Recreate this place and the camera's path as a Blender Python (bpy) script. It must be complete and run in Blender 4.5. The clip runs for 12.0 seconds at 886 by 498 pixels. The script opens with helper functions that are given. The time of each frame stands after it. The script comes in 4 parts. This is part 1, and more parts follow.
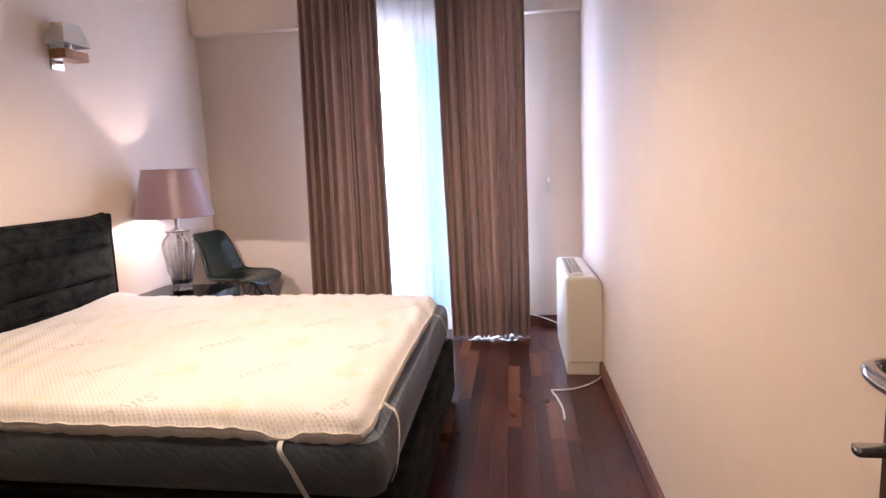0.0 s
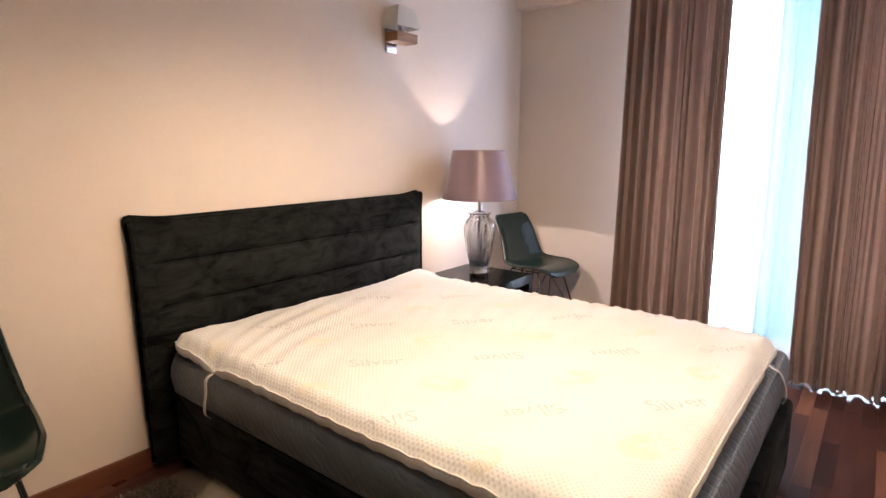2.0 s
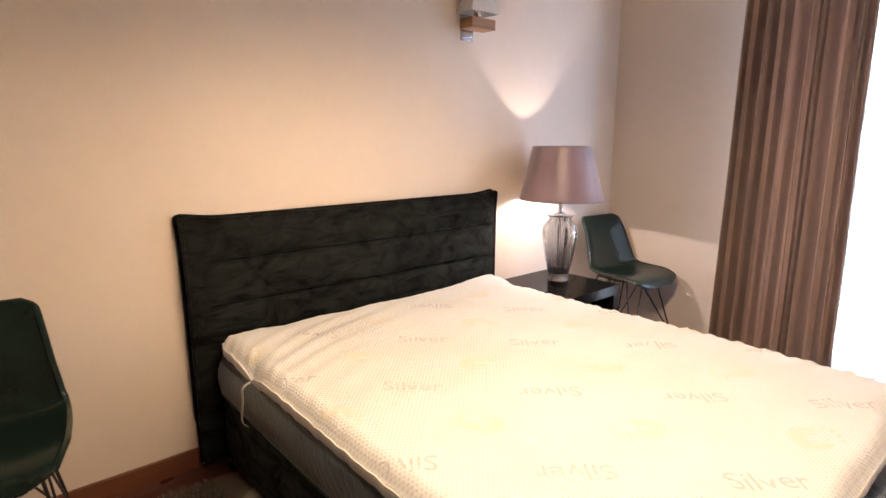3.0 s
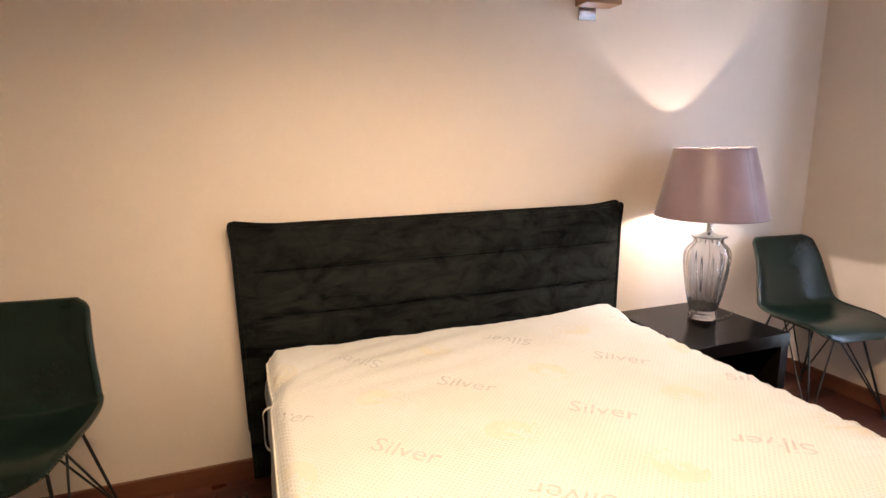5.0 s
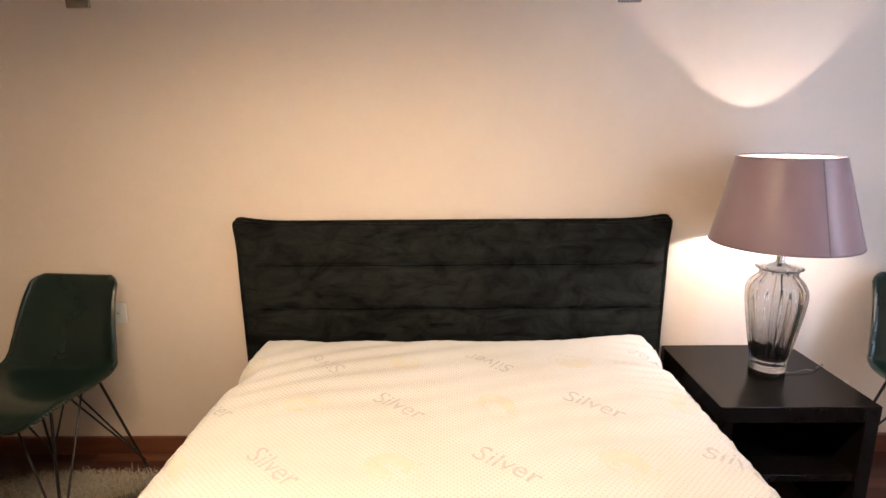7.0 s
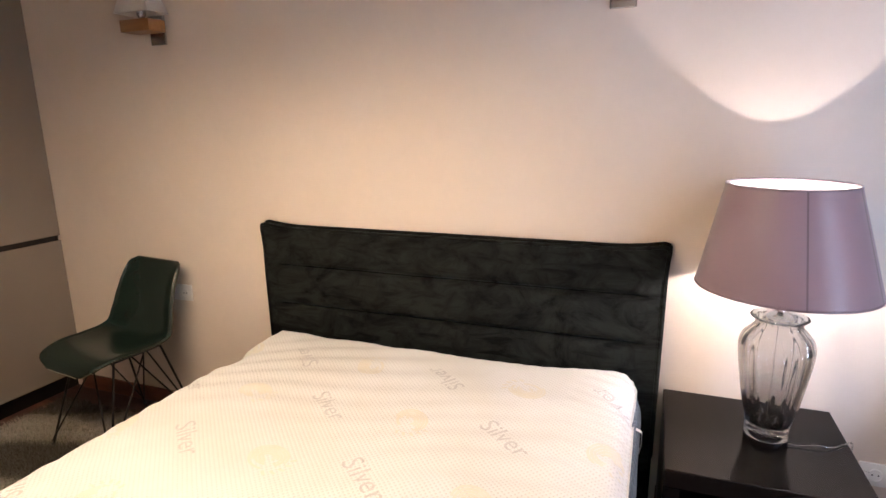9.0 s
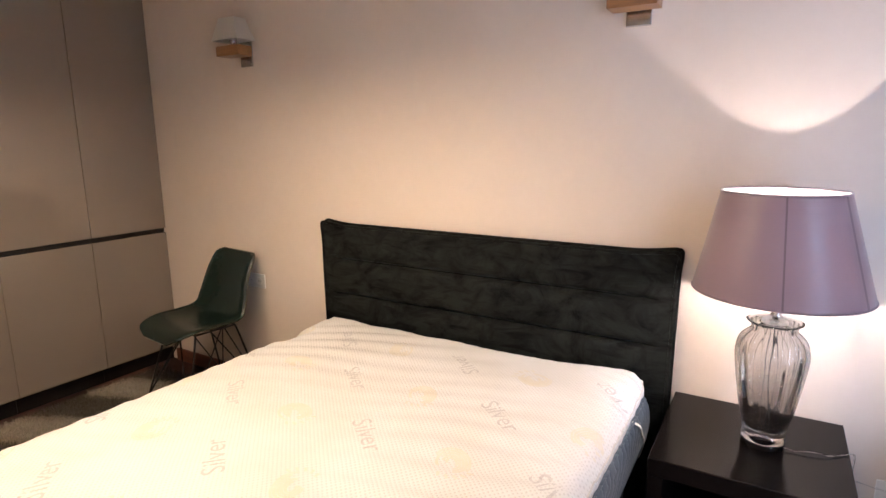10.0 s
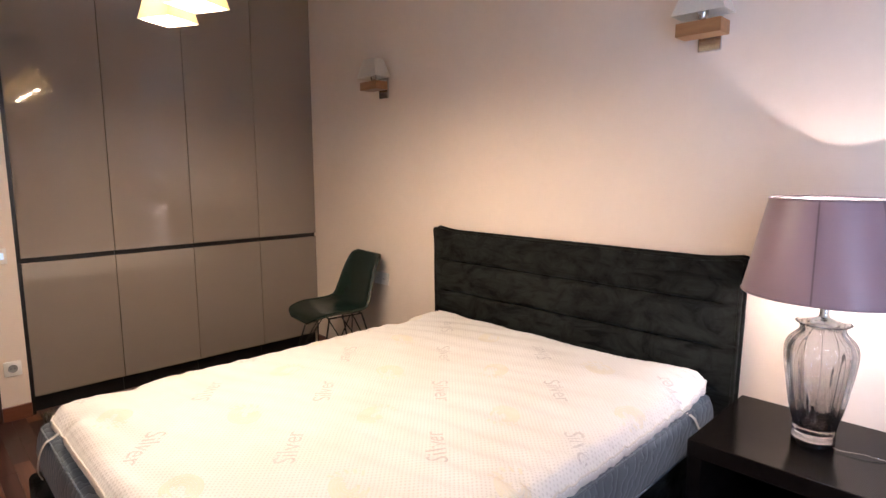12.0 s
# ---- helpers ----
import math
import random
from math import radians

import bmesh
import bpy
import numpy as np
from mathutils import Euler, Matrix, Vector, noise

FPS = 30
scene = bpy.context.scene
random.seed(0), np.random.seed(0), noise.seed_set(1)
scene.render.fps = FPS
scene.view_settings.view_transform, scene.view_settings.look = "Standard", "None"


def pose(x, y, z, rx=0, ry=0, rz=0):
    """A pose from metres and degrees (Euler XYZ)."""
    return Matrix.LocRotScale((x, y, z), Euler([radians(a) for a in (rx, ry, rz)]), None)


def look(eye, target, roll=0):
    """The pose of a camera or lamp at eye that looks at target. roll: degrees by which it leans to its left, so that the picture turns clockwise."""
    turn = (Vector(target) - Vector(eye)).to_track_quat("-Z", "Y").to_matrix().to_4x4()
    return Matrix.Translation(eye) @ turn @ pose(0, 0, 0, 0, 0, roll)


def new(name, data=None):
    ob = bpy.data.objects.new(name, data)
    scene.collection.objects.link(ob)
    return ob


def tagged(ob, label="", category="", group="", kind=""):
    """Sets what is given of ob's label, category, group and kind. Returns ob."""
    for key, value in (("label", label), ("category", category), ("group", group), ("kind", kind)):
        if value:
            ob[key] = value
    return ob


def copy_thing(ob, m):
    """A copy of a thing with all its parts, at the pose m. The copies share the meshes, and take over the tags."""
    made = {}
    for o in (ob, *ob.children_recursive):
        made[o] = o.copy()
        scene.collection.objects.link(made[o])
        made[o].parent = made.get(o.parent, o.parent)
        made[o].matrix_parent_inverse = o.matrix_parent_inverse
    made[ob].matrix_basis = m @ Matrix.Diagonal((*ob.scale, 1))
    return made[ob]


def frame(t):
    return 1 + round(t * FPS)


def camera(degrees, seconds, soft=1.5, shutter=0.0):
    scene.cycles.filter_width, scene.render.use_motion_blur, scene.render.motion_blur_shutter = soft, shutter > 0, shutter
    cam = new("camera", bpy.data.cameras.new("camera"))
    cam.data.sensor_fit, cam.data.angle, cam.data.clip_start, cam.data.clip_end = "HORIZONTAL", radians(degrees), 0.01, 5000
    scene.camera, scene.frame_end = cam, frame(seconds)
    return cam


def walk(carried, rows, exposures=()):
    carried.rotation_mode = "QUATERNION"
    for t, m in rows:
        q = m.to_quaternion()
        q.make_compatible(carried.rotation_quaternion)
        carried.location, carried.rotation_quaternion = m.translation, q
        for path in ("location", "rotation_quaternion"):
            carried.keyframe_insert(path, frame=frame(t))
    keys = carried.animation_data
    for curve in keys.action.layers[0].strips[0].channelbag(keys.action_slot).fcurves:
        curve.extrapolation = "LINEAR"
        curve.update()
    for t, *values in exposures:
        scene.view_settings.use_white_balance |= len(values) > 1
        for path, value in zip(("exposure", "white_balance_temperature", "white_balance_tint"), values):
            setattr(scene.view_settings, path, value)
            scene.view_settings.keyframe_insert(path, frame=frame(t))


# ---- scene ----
cam = camera(76.4, 12.0)
PATH = [
    (0, (-0.163, 0.066, 1.177), (-0.417, 2.03, 0.897), -2.2),
    (0.5, (-0.184, 0.152, 1.175), (-0.775, 2.042, 0.893), -1.8),
    (1, (-0.221, 0.239, 1.168), (-1.089, 2.017, 0.875), -1.2),
    (1.5, (-0.262, 0.332, 1.187), (-1.318, 2.002, 0.878), -0.8),
    (2, (-0.302, 0.476, 1.249), (-1.517, 2.025, 0.898), -0.1),
    (2.5, (-0.296, 0.634, 1.282), (-1.651, 2.055, 0.901), 0.2),
    (3, (-0.328, 0.77, 1.282), (-1.806, 2.061, 0.895), 0.1),
    (3.5, (-0.351, 0.927, 1.284), (-1.941, 2.073, 0.887), 0.1),
    (5.5, (-0.375, 1.599, 1.308), (-2.277, 2.076, 0.912), -0.6),
    (6, (-0.362, 1.8, 1.317), (-2.3, 2.086, 0.912), -0.4),
    (6.5, (-0.356, 1.973, 1.341), (-2.305, 2.114, 0.915), -0.4),
    (8.5, (-0.475, 2.797, 1.401), (-2.346, 2.258, 0.945), -0.9),
    (9, (-0.489, 2.952, 1.418), (-2.312, 2.258, 0.974), -0.9),
    (9.5, (-0.478, 3.121, 1.394), (-2.238, 2.263, 0.985), -0.6),
    (10, (-0.406, 3.276, 1.389), (-2.093, 2.272, 1.005), -0.5),
    (10.5, (-0.317, 3.405, 1.385), (-1.954, 2.306, 1.047), -0.2),
    (11, (-0.263, 3.522, 1.358), (-1.841, 2.333, 1.051), -0.2),
    (11.5, (-0.261, 3.621, 1.32), (-1.758, 2.325, 1.041), -0.0),
    (12, (-0.251, 3.682, 1.323), (-1.637, 2.267, 1.045), -0.1),
]
walk(cam, [(t, look(eye, target, roll)) for t, eye, target, roll in PATH], exposures=[(0.0, 0.02, 6040, 28), (1.5, 0.11, 5970, 21), (3.5, 0.07, 6400, 18), (6.5, 0.02, 6330, 15.5), (8.5, 0.0, 5850, 16), (10.5, 0.02, 5940, 19), (12.0, 0.04, 5820, 21)])

# ---- room numbers ----
XW, XR = -2.50, 0.312            # headboard wall, opposite wall
YD, YW = 0.03, 4.20              # wardrobe front and door wall, window wall
YB, ZB = 4.12, 2.215             # dropped beam over the window
H = 3.05
UP = Vector((0, 0, 1))

# ---- world and lights ----
world = bpy.data.worlds.new("world")
scene.world = world
world.use_nodes = True
wn = world.node_tree
sky = wn.nodes.new("ShaderNodeTexSky")
sky.sky_type = "NISHITA"
sky.sun_disc = False
sky.sun_elevation, sky.sun_rotation = radians(35), radians(150)
wn.links.new(sky.outputs["Color"], wn.nodes["Background"].inputs["Color"])
wn.nodes["Background"].inputs["Strength"].default_value = 0.08


def point_lamp(name, place, watts, colour, radius):
    lamp = bpy.data.lights.new(name, "POINT")
    lamp.energy, lamp.color, lamp.shadow_soft_size = watts, colour, radius
    ob = new(name, lamp)
    ob.location = place
    return ob


WARM = (1.0, 0.755, 0.465)
SHADES = [(-1.075, 1.35), (-1.075, 1.63), (-1.075, 1.91), (-1.075, 2.19)]
for sx, sy in SHADES:
    point_lamp("chandelier_bulb_light", (sx, sy, 1.916), 33.0, WARM, 0.028)
point_lamp("table_lamp_light", (-2.2585, 3.310, 1.0376), 16.5, (1.0, 0.85, 0.73), 0.006)
# sky light in the two covered sides of the window opening; the middle shows the bright outdoors
for dx, wide, watts in ((-1.315, 0.32, 30.0), (-0.265, 0.32, 30.0)):
    daylight = bpy.data.lights.new("window_daylight", "AREA")
    daylight.shape, daylight.size, daylight.size_y = "RECTANGLE", wide, 1.80
    daylight.energy, daylight.color = watts, (0.58, 0.72, 1.0)
    new("window_daylight", daylight).matrix_world = pose(dx, 4.235, 1.24, 90, 0, 180)


# ---- materials ----
def material(name):
    m = bpy.data.materials.new(name)
    m.use_nodes = True
    nt = m.node_tree
    return m, nt, nt.nodes["Principled BSDF"]


def node(nt, kind, **inputs):
    n = nt.nodes.new(kind)
    for key, value in inputs.items():
        n.inputs[key.replace("_", " ")].default_value = value
    return n


def ramp(nt, source, stops):
    r = nt.nodes.new("ShaderNodeValToRGB")
    while len(r.color_ramp.elements) < len(stops):
        r.color_ramp.elements.new(0.5)
    for e, (p, c) in zip(r.color_ramp.elements, stops):
        e.position, e.color = p, (*c, 1.0)
    nt.links.new(source, r.inputs["Fac"])
    return r


def bump(nt, source, strength, distance, after=None):
    b = node(nt, "ShaderNodeBump", Strength=strength, Distance=distance)
    nt.links.new(source, b.inputs["Height"])
    if after:
        nt.links.new(after.outputs["Normal"], b.inputs["Normal"])
    return b


def coords(nt, scale=(1, 1, 1), turn=0.0, which="Object"):
    tc = nt.nodes.new("ShaderNodeTexCoord")
    mp = nt.nodes.new("ShaderNodeMapping")
    mp.inputs["Scale"].default_value = scale
    mp.inputs["Rotation"].default_value = (0, 0, turn)
    nt.links.new(tc.outputs[which], mp.inputs["Vector"])
    return mp.outputs["Vector"]


def grainy(name, dark, light, scale, rough, metal=0.0, relief=0.0, stretch=(1, 1, 1), coat=0.0, spec=0.5, sheen=0.0, distance=0.002):
    """A surface whose colour wanders between two tones at two scales, with fine relief."""
    m, nt, p = material(name)
    v = coords(nt, stretch)
    big = node(nt, "ShaderNodeTexNoise", Scale=scale, Detail=5.0, Roughness=0.6)
    fine = node(nt, "ShaderNodeTexNoise", Scale=scale * 14, Detail=4.0, Roughness=0.7)
    for n in (big, fine):
        nt.links.new(v, n.inputs["Vector"])
    mix = nt.nodes.new("ShaderNodeMath")
    mix.operation = "MULTIPLY_ADD"
    nt.links.new(fine.outputs["Fac"], mix.inputs[0])
    mix.inputs[1].default_value = 0.35
    nt.links.new(big.outputs["Fac"], mix.inputs[2])
    r = ramp(nt, mix.outputs[0], [(0.45, dark), (0.9, light)])
    nt.links.new(r.outputs["Color"], p.inputs["Base Color"])
    p.inputs["Roughness"].default_value = rough
    p.inputs["Metallic"].default_value = metal
    p.inputs["Coat Weight"].default_value = coat
    p.inputs["Specular IOR Level"].default_value = spec
    p.inputs["Sheen Weight"].default_value = sheen
    if relief:
        b = bump(nt, fine.outputs["Fac"], relief, distance)
        nt.links.new(b.outputs["Normal"], p.inputs["Normal"])
    return m


WALL = grainy("wall_paint", (0.655, 0.555, 0.460), (0.705, 0.600, 0.505), 1.3, 0.62, relief=0.12, distance=0.0015, spec=0.3)
CEILING = grainy("ceiling_paint", (0.80, 0.775, 0.73), (0.84, 0.815, 0.77), 1.0, 0.7, relief=0.1, distance=0.001)
WHITE_PLASTIC = grainy("white_plastic", (0.72, 0.70, 0.66), (0.78, 0.76, 0.72), 3.0, 0.32, relief=0.02)
CREAM_METAL = grainy("cream_enamel", (0.60, 0.565, 0.49), (0.65, 0.615, 0.54), 2.0, 0.35, relief=0.03)
DARK_PLASTIC = grainy("dark_plastic", (0.02, 0.02, 0.022), (0.04, 0.04, 0.042), 8.0, 0.4)
WHITE_FRAME = grainy("white_aluminium", (0.66, 0.70, 0.72), (0.74, 0.77, 0.78), 2.0, 0.35)
BLACK_WOOD = grainy("black_stained_wood", (0.0042, 0.0032, 0.0029), (0.0076, 0.0059, 0.0050), 3.0, 0.20, relief=0.06, stretch=(0.6, 6, 6), distance=0.0004, spec=0.12)
DOOR_WOOD = grainy("dark_door_veneer", (0.022, 0.012, 0.009), (0.045, 0.024, 0.016), 4.0, 0.35, relief=0.1, stretch=(6, 6, 0.5), distance=0.0005)
LAMP_WOOD = grainy("lamp_wood", (0.22, 0.105, 0.04), (0.34, 0.17, 0.07), 9.0, 0.4, relief=0.1, stretch=(5, 0.6, 5), distance=0.0004)
BASE_WOOD = grainy("baseboard_wood", (0.10, 0.034, 0.018), (0.17, 0.062, 0.032), 5.0, 0.35, relief=0.1, stretch=(0.5, 0.5, 6), distance=0.0005)
CHROME = grainy("brushed_chrome", (0.50, 0.50, 0.50), (0.62, 0.62, 0.62), 20.0, 0.18, metal=1.0)
BLACK_METAL = grainy("black_wire", (0.008, 0.008, 0.008), (0.016, 0.015, 0.015), 10.0, 0.35, metal=0.3)
LEATHER = grainy("green_leather", (0.0050, 0.0118, 0.0094), (0.0092, 0.0205, 0.0165), 5.0, 0.27, relief=0.20, distance=0.0006, spec=0.38)
STITCH = grainy("stitch_thread", (0.17, 0.145, 0.095), (0.24, 0.205, 0.14), 50.0, 0.8)
TAPE = grainy("white_elastic", (0.60, 0.57, 0.52), (0.72, 0.69, 0.63), 60.0, 0.75, relief=0.2, distance=0.0005)
SIDE_CLOTH = grainy("plain_knit_border", (0.62, 0.60, 0.575), (0.71, 0.69, 0.665), 40.0, 0.8, relief=0.2, distance=0.0006)
# socket plastic coloured grey to stand in for the shade inside a well
SHADED_PLASTIC = grainy("shaded_plastic", (0.20, 0.195, 0.19), (0.27, 0.265, 0.26), 20.0, 0.45)
CABLE = grainy("white_cable", (0.62, 0.60, 0.56), (0.70, 0.68, 0.64), 10.0, 0.4)


def lacquer():
    m, nt, p = material("taupe_gloss_lacquer")
    v = coords(nt)
    n = node(nt, "ShaderNodeTexNoise", Scale=1.4, Detail=3.0)
    nt.links.new(v, n.inputs["Vector"])
    r = ramp(nt, n.outputs["Fac"], [(0.3, (0.216, 0.181, 0.148)), (0.7, (0.236, 0.199, 0.164))])
    nt.links.new(r.outputs["Color"], p.inputs["Base Color"])
    p.inputs["Roughness"].default_value = 0.02
    p.inputs["Specular IOR Level"].default_value = 0.85
    f = node(nt, "ShaderNodeTexNoise", Scale=5.0, Detail=2.0)
    nt.links.new(v, f.inputs["Vector"])
    nt.links.new(bump(nt, f.outputs["Fac"], 0.006, 0.003).outputs["Normal"], p.inputs["Normal"])
    return m


LACQUER = lacquer()


def parquet():
    m, nt, p = material("merbau_parquet")
    info = nt.nodes.new("ShaderNodeObjectInfo")
    geo = nt.nodes.new("ShaderNodeNewGeometry")
    add = nt.nodes.new("ShaderNodeMath")
    add.operation = "ADD"
    nt.links.new(info.outputs["Random"], add.inputs[0])
    nt.links.new(geo.outputs["Random Per Island"], add.inputs[1])
    fr = nt.nodes.new("ShaderNodeMath")
    fr.operation = "FRACT"
    nt.links.new(add.outputs[0], fr.inputs[0])
    tone = ramp(nt, fr.outputs[0], [(0.0, (0.034, 0.012, 0.010)), (0.4, (0.060, 0.020, 0.015)), (0.75, (0.092, 0.033, 0.022)), (1.0, (0.185, 0.080, 0.044))])
    shift = node(nt, "ShaderNodeVectorMath")
    shift.operation = "SCALE"
    tc = nt.nodes.new("ShaderNodeNewGeometry")
    comb = nt.nodes.new("ShaderNodeCombineXYZ")
    nt.links.new(fr.outputs[0], comb.inputs["X"])
    nt.links.new(fr.outputs[0], comb.inputs["Z"])
    nt.links.new(comb.outputs[0], shift.inputs[0])
    shift.inputs["Scale"].default_value = 37.0
    plus = nt.nodes.new("ShaderNodeVectorMath")
    nt.links.new(tc.outputs["Position"], plus.inputs[0])
    nt.links.new(shift.outputs["Vector"], plus.inputs[1])
    mp = nt.nodes.new("ShaderNodeMapping")
    mp.inputs["Scale"].default_value = (26, 1.8, 26)
    nt.links.new(plus.outputs["Vector"], mp.inputs["Vector"])
    g = node(nt, "ShaderNodeTexNoise", Scale=1.0, Detail=6.0, Roughness=0.65, Distortion=0.12)
    nt.links.new(mp.outputs["Vector"], g.inputs["Vector"])
    gr = ramp(nt, g.outputs["Fac"], [(0.3, (0.55, 0.5, 0.5)), (0.7, (1.25, 1.2, 1.15))])
    mul = nt.nodes.new("ShaderNodeMix")
    mul.data_type, mul.blend_type = "RGBA", "MULTIPLY"
    mul.inputs["Factor"].default_value = 1.0
    nt.links.new(tone.outputs["Color"], mul.inputs["A"])
    nt.links.new(gr.outputs["Color"], mul.inputs["B"])
    nt.links.new(mul.outputs["Result"], p.inputs["Base Color"])
    w = node(nt, "ShaderNodeTexNoise", Scale=3.0, Detail=4.0)
    nt.links.new(tc.outputs["Position"], w.inputs["Vector"])
    rr = ramp(nt, w.outputs["Fac"], [(0.3, (0.27, 0.27, 0.27)), (0.7, (0.31, 0.31, 0.31))])
    nt.links.new(rr.outputs["Color"], p.inputs["Roughness"])
    nt.links.new(bump(nt, g.outputs["Fac"], 0.12, 0.0006).outputs["Normal"], p.inputs["Normal"])
    return m


PARQUET = parquet()
SUBFLOOR = grainy("dark_joint", (0.012, 0.006, 0.004), (0.02, 0.01, 0.007), 5.0, 0.7)


def velvet():
    m, nt, p = material("dark_green_velvet")
    v = coords(nt)
    n1 = node(nt, "ShaderNodeTexNoise", Scale=6.5, Detail=8.0, Roughness=0.70, Distortion=1.1)
    n2 = node(nt, "ShaderNodeTexNoise", Scale=420.0, Detail=2.0)
    for n in (n1, n2):
        nt.links.new(v, n.inputs["Vector"])
    lean = nt.nodes.new("ShaderNodeMapping")
    lean.inputs["Rotation"].default_value = (radians(35), 0, 0)
    lean.inputs["Scale"].default_value = (3.0, 5.0, 19.0)
    nt.links.new(v, lean.inputs["Vector"])
    n3 = node(nt, "ShaderNodeTexNoise", Scale=1.0, Detail=6.0, Roughness=0.66, Distortion=0.9)
    nt.links.new(lean.outputs["Vector"], n3.inputs["Vector"])
    both = nt.nodes.new("ShaderNodeMath")
    both.operation = "MINIMUM"
    nt.links.new(n1.outputs["Fac"], both.inputs[0])
    nt.links.new(n3.outputs["Fac"], both.inputs[1])
    r = ramp(nt, both.outputs[0], [(0.355, (0.0010, 0.0011, 0.0011)), (0.43, (0.0060, 0.0067, 0.0061)), (0.56, (0.0140, 0.0155, 0.0140))])
    nt.links.new(r.outputs["Color"], p.inputs["Base Color"])
    p.inputs["Roughness"].default_value = 0.85
    p.inputs["Specular IOR Level"].default_value = 0.1
    sh = ramp(nt, both.outputs[0], [(0.36, (0.0, 0.0, 0.0)), (0.52, (0.10, 0.10, 0.10))])
    nt.links.new(sh.outputs["Color"], p.inputs["Sheen Weight"])
    p.inputs["Sheen Roughness"].default_value = 0.4
    p.inputs["Sheen Tint"].default_value = (0.75, 0.85, 0.78, 1)
    nt.links.new(bump(nt, n2.outputs["Fac"], 0.25, 0.001).outputs["Normal"], p.inputs["Normal"])
    return m


VELVET = velvet()


def knit():
    """White stretch knit with small sunk dots in rows."""
    m, nt, p = material("white_dotted_knit")
    v = coords(nt, (1, 1, 1), radians(45))
    dots = nt.nodes.new("ShaderNodeTexVoronoi")
    dots.voronoi_dimensions = "2D"
    dots.inputs["Scale"].default_value, dots.inputs["Randomness"].default_value = 90.0, 0.08
    nt.links.new(v, dots.inputs["Vector"])
    r = ramp(nt, dots.outputs["Distance"], [(0.13, (0.64, 0.63, 0.62)), (0.30, (0.765, 0.758, 0.75))])
    n = node(nt, "ShaderNodeTexNoise", Scale=4.0, Detail=4.0)
    v2 = coords(nt)
    nt.links.new(v2, n.inputs["Vector"])
    tint = ramp(nt, n.outputs["Fac"], [(0.35, (0.95, 0.94, 0.91)), (0.65, (1.0, 1.0, 1.0))])
    mul = nt.nodes.new("ShaderNodeMix")
    mul.data_type, mul.blend_type = "RGBA", "MULTIPLY"
    mul.inputs["Factor"].default_value = 1.0
    nt.links.new(r.outputs["Color"], mul.inputs["A"])
    nt.links.new(tint.outputs["Color"], mul.inputs["B"])
    nt.links.new(mul.outputs["Result"], p.inputs["Base Color"])
    p.inputs["Roughness"].default_value = 0.8
    p.inputs["Specular IOR Level"].default_value = 0.2
    p.inputs["Sheen Weight"].default_value = 0.1
    h = ramp(nt, dots.outputs["Distance"], [(0.12, (0, 0, 0)), (0.42, (1, 1, 1))])
    f = node(nt, "ShaderNodeTexNoise", Scale=700.0, Detail=1.0)
    nt.links.new(v2, f.inputs["Vector"])
    b1 = bump(nt, h.outputs["Color"], 0.42, 0.0014)
    b2 = bump(nt, f.outputs["Fac"], 0.25, 0.0006, b1)
    nt.links.new(b2.outputs["Normal"], p.inputs["Normal"])
    return m


KNIT = knit()
PRINT_GREY = grainy("grey_print", (0.50, 0.48, 0.475), (0.65, 0.63, 0.625), 60.0, 0.8)
PRINT_SAND = grainy("sand_print", (0.715, 0.665, 0.555), (0.745, 0.715, 0.645), 25.0, 0.8)


def satin():
    """Blue-grey quilted mattress cover."""
    m, nt, p = material("blue_grey_quilted_satin")
    v = coords(nt)
    wob = node(nt, "ShaderNodeTexNoise", Scale=6.0, Detail=2.0)
    nt.links.new(v, wob.inputs["Vector"])
    w = node(nt, "ShaderNodeTexWave", Scale=15.0, Distortion=6.0, Detail=1.5)
    w.inputs["Detail Scale"].default_value = 1.6
    w.bands_direction = "DIAGONAL"
    nt.links.new(v, w.inputs["Vector"])
    r = ramp(nt, wob.outputs["Fac"], [(0.3, (0.060, 0.081, 0.106)), (0.7, (0.092, 0.119, 0.149))])
    nt.links.new(r.outputs["Color"], p.inputs["Base Color"])
    p.inputs["Roughness"].default_value = 0.42
    p.inputs["Sheen Weight"].default_value = 0.18
    h = ramp(nt, w.outputs["Fac"], [(0.0, (0, 0, 0)), (0.25, (0.8, 0.8, 0.8)), (1.0, (1, 1, 1))])
    f = node(nt, "ShaderNodeTexNoise", Scale=500.0, Detail=1.0)
    nt.links.new(v, f.inputs["Vector"])
    b1 = bump(nt, h.outputs["Color"], 0.32, 0.005)
    b2 = bump(nt, f.outputs["Fac"], 0.2, 0.0005, b1)
    nt.links.new(b2.outputs["Normal"], p.inputs["Normal"])
    return m


SATIN = satin()


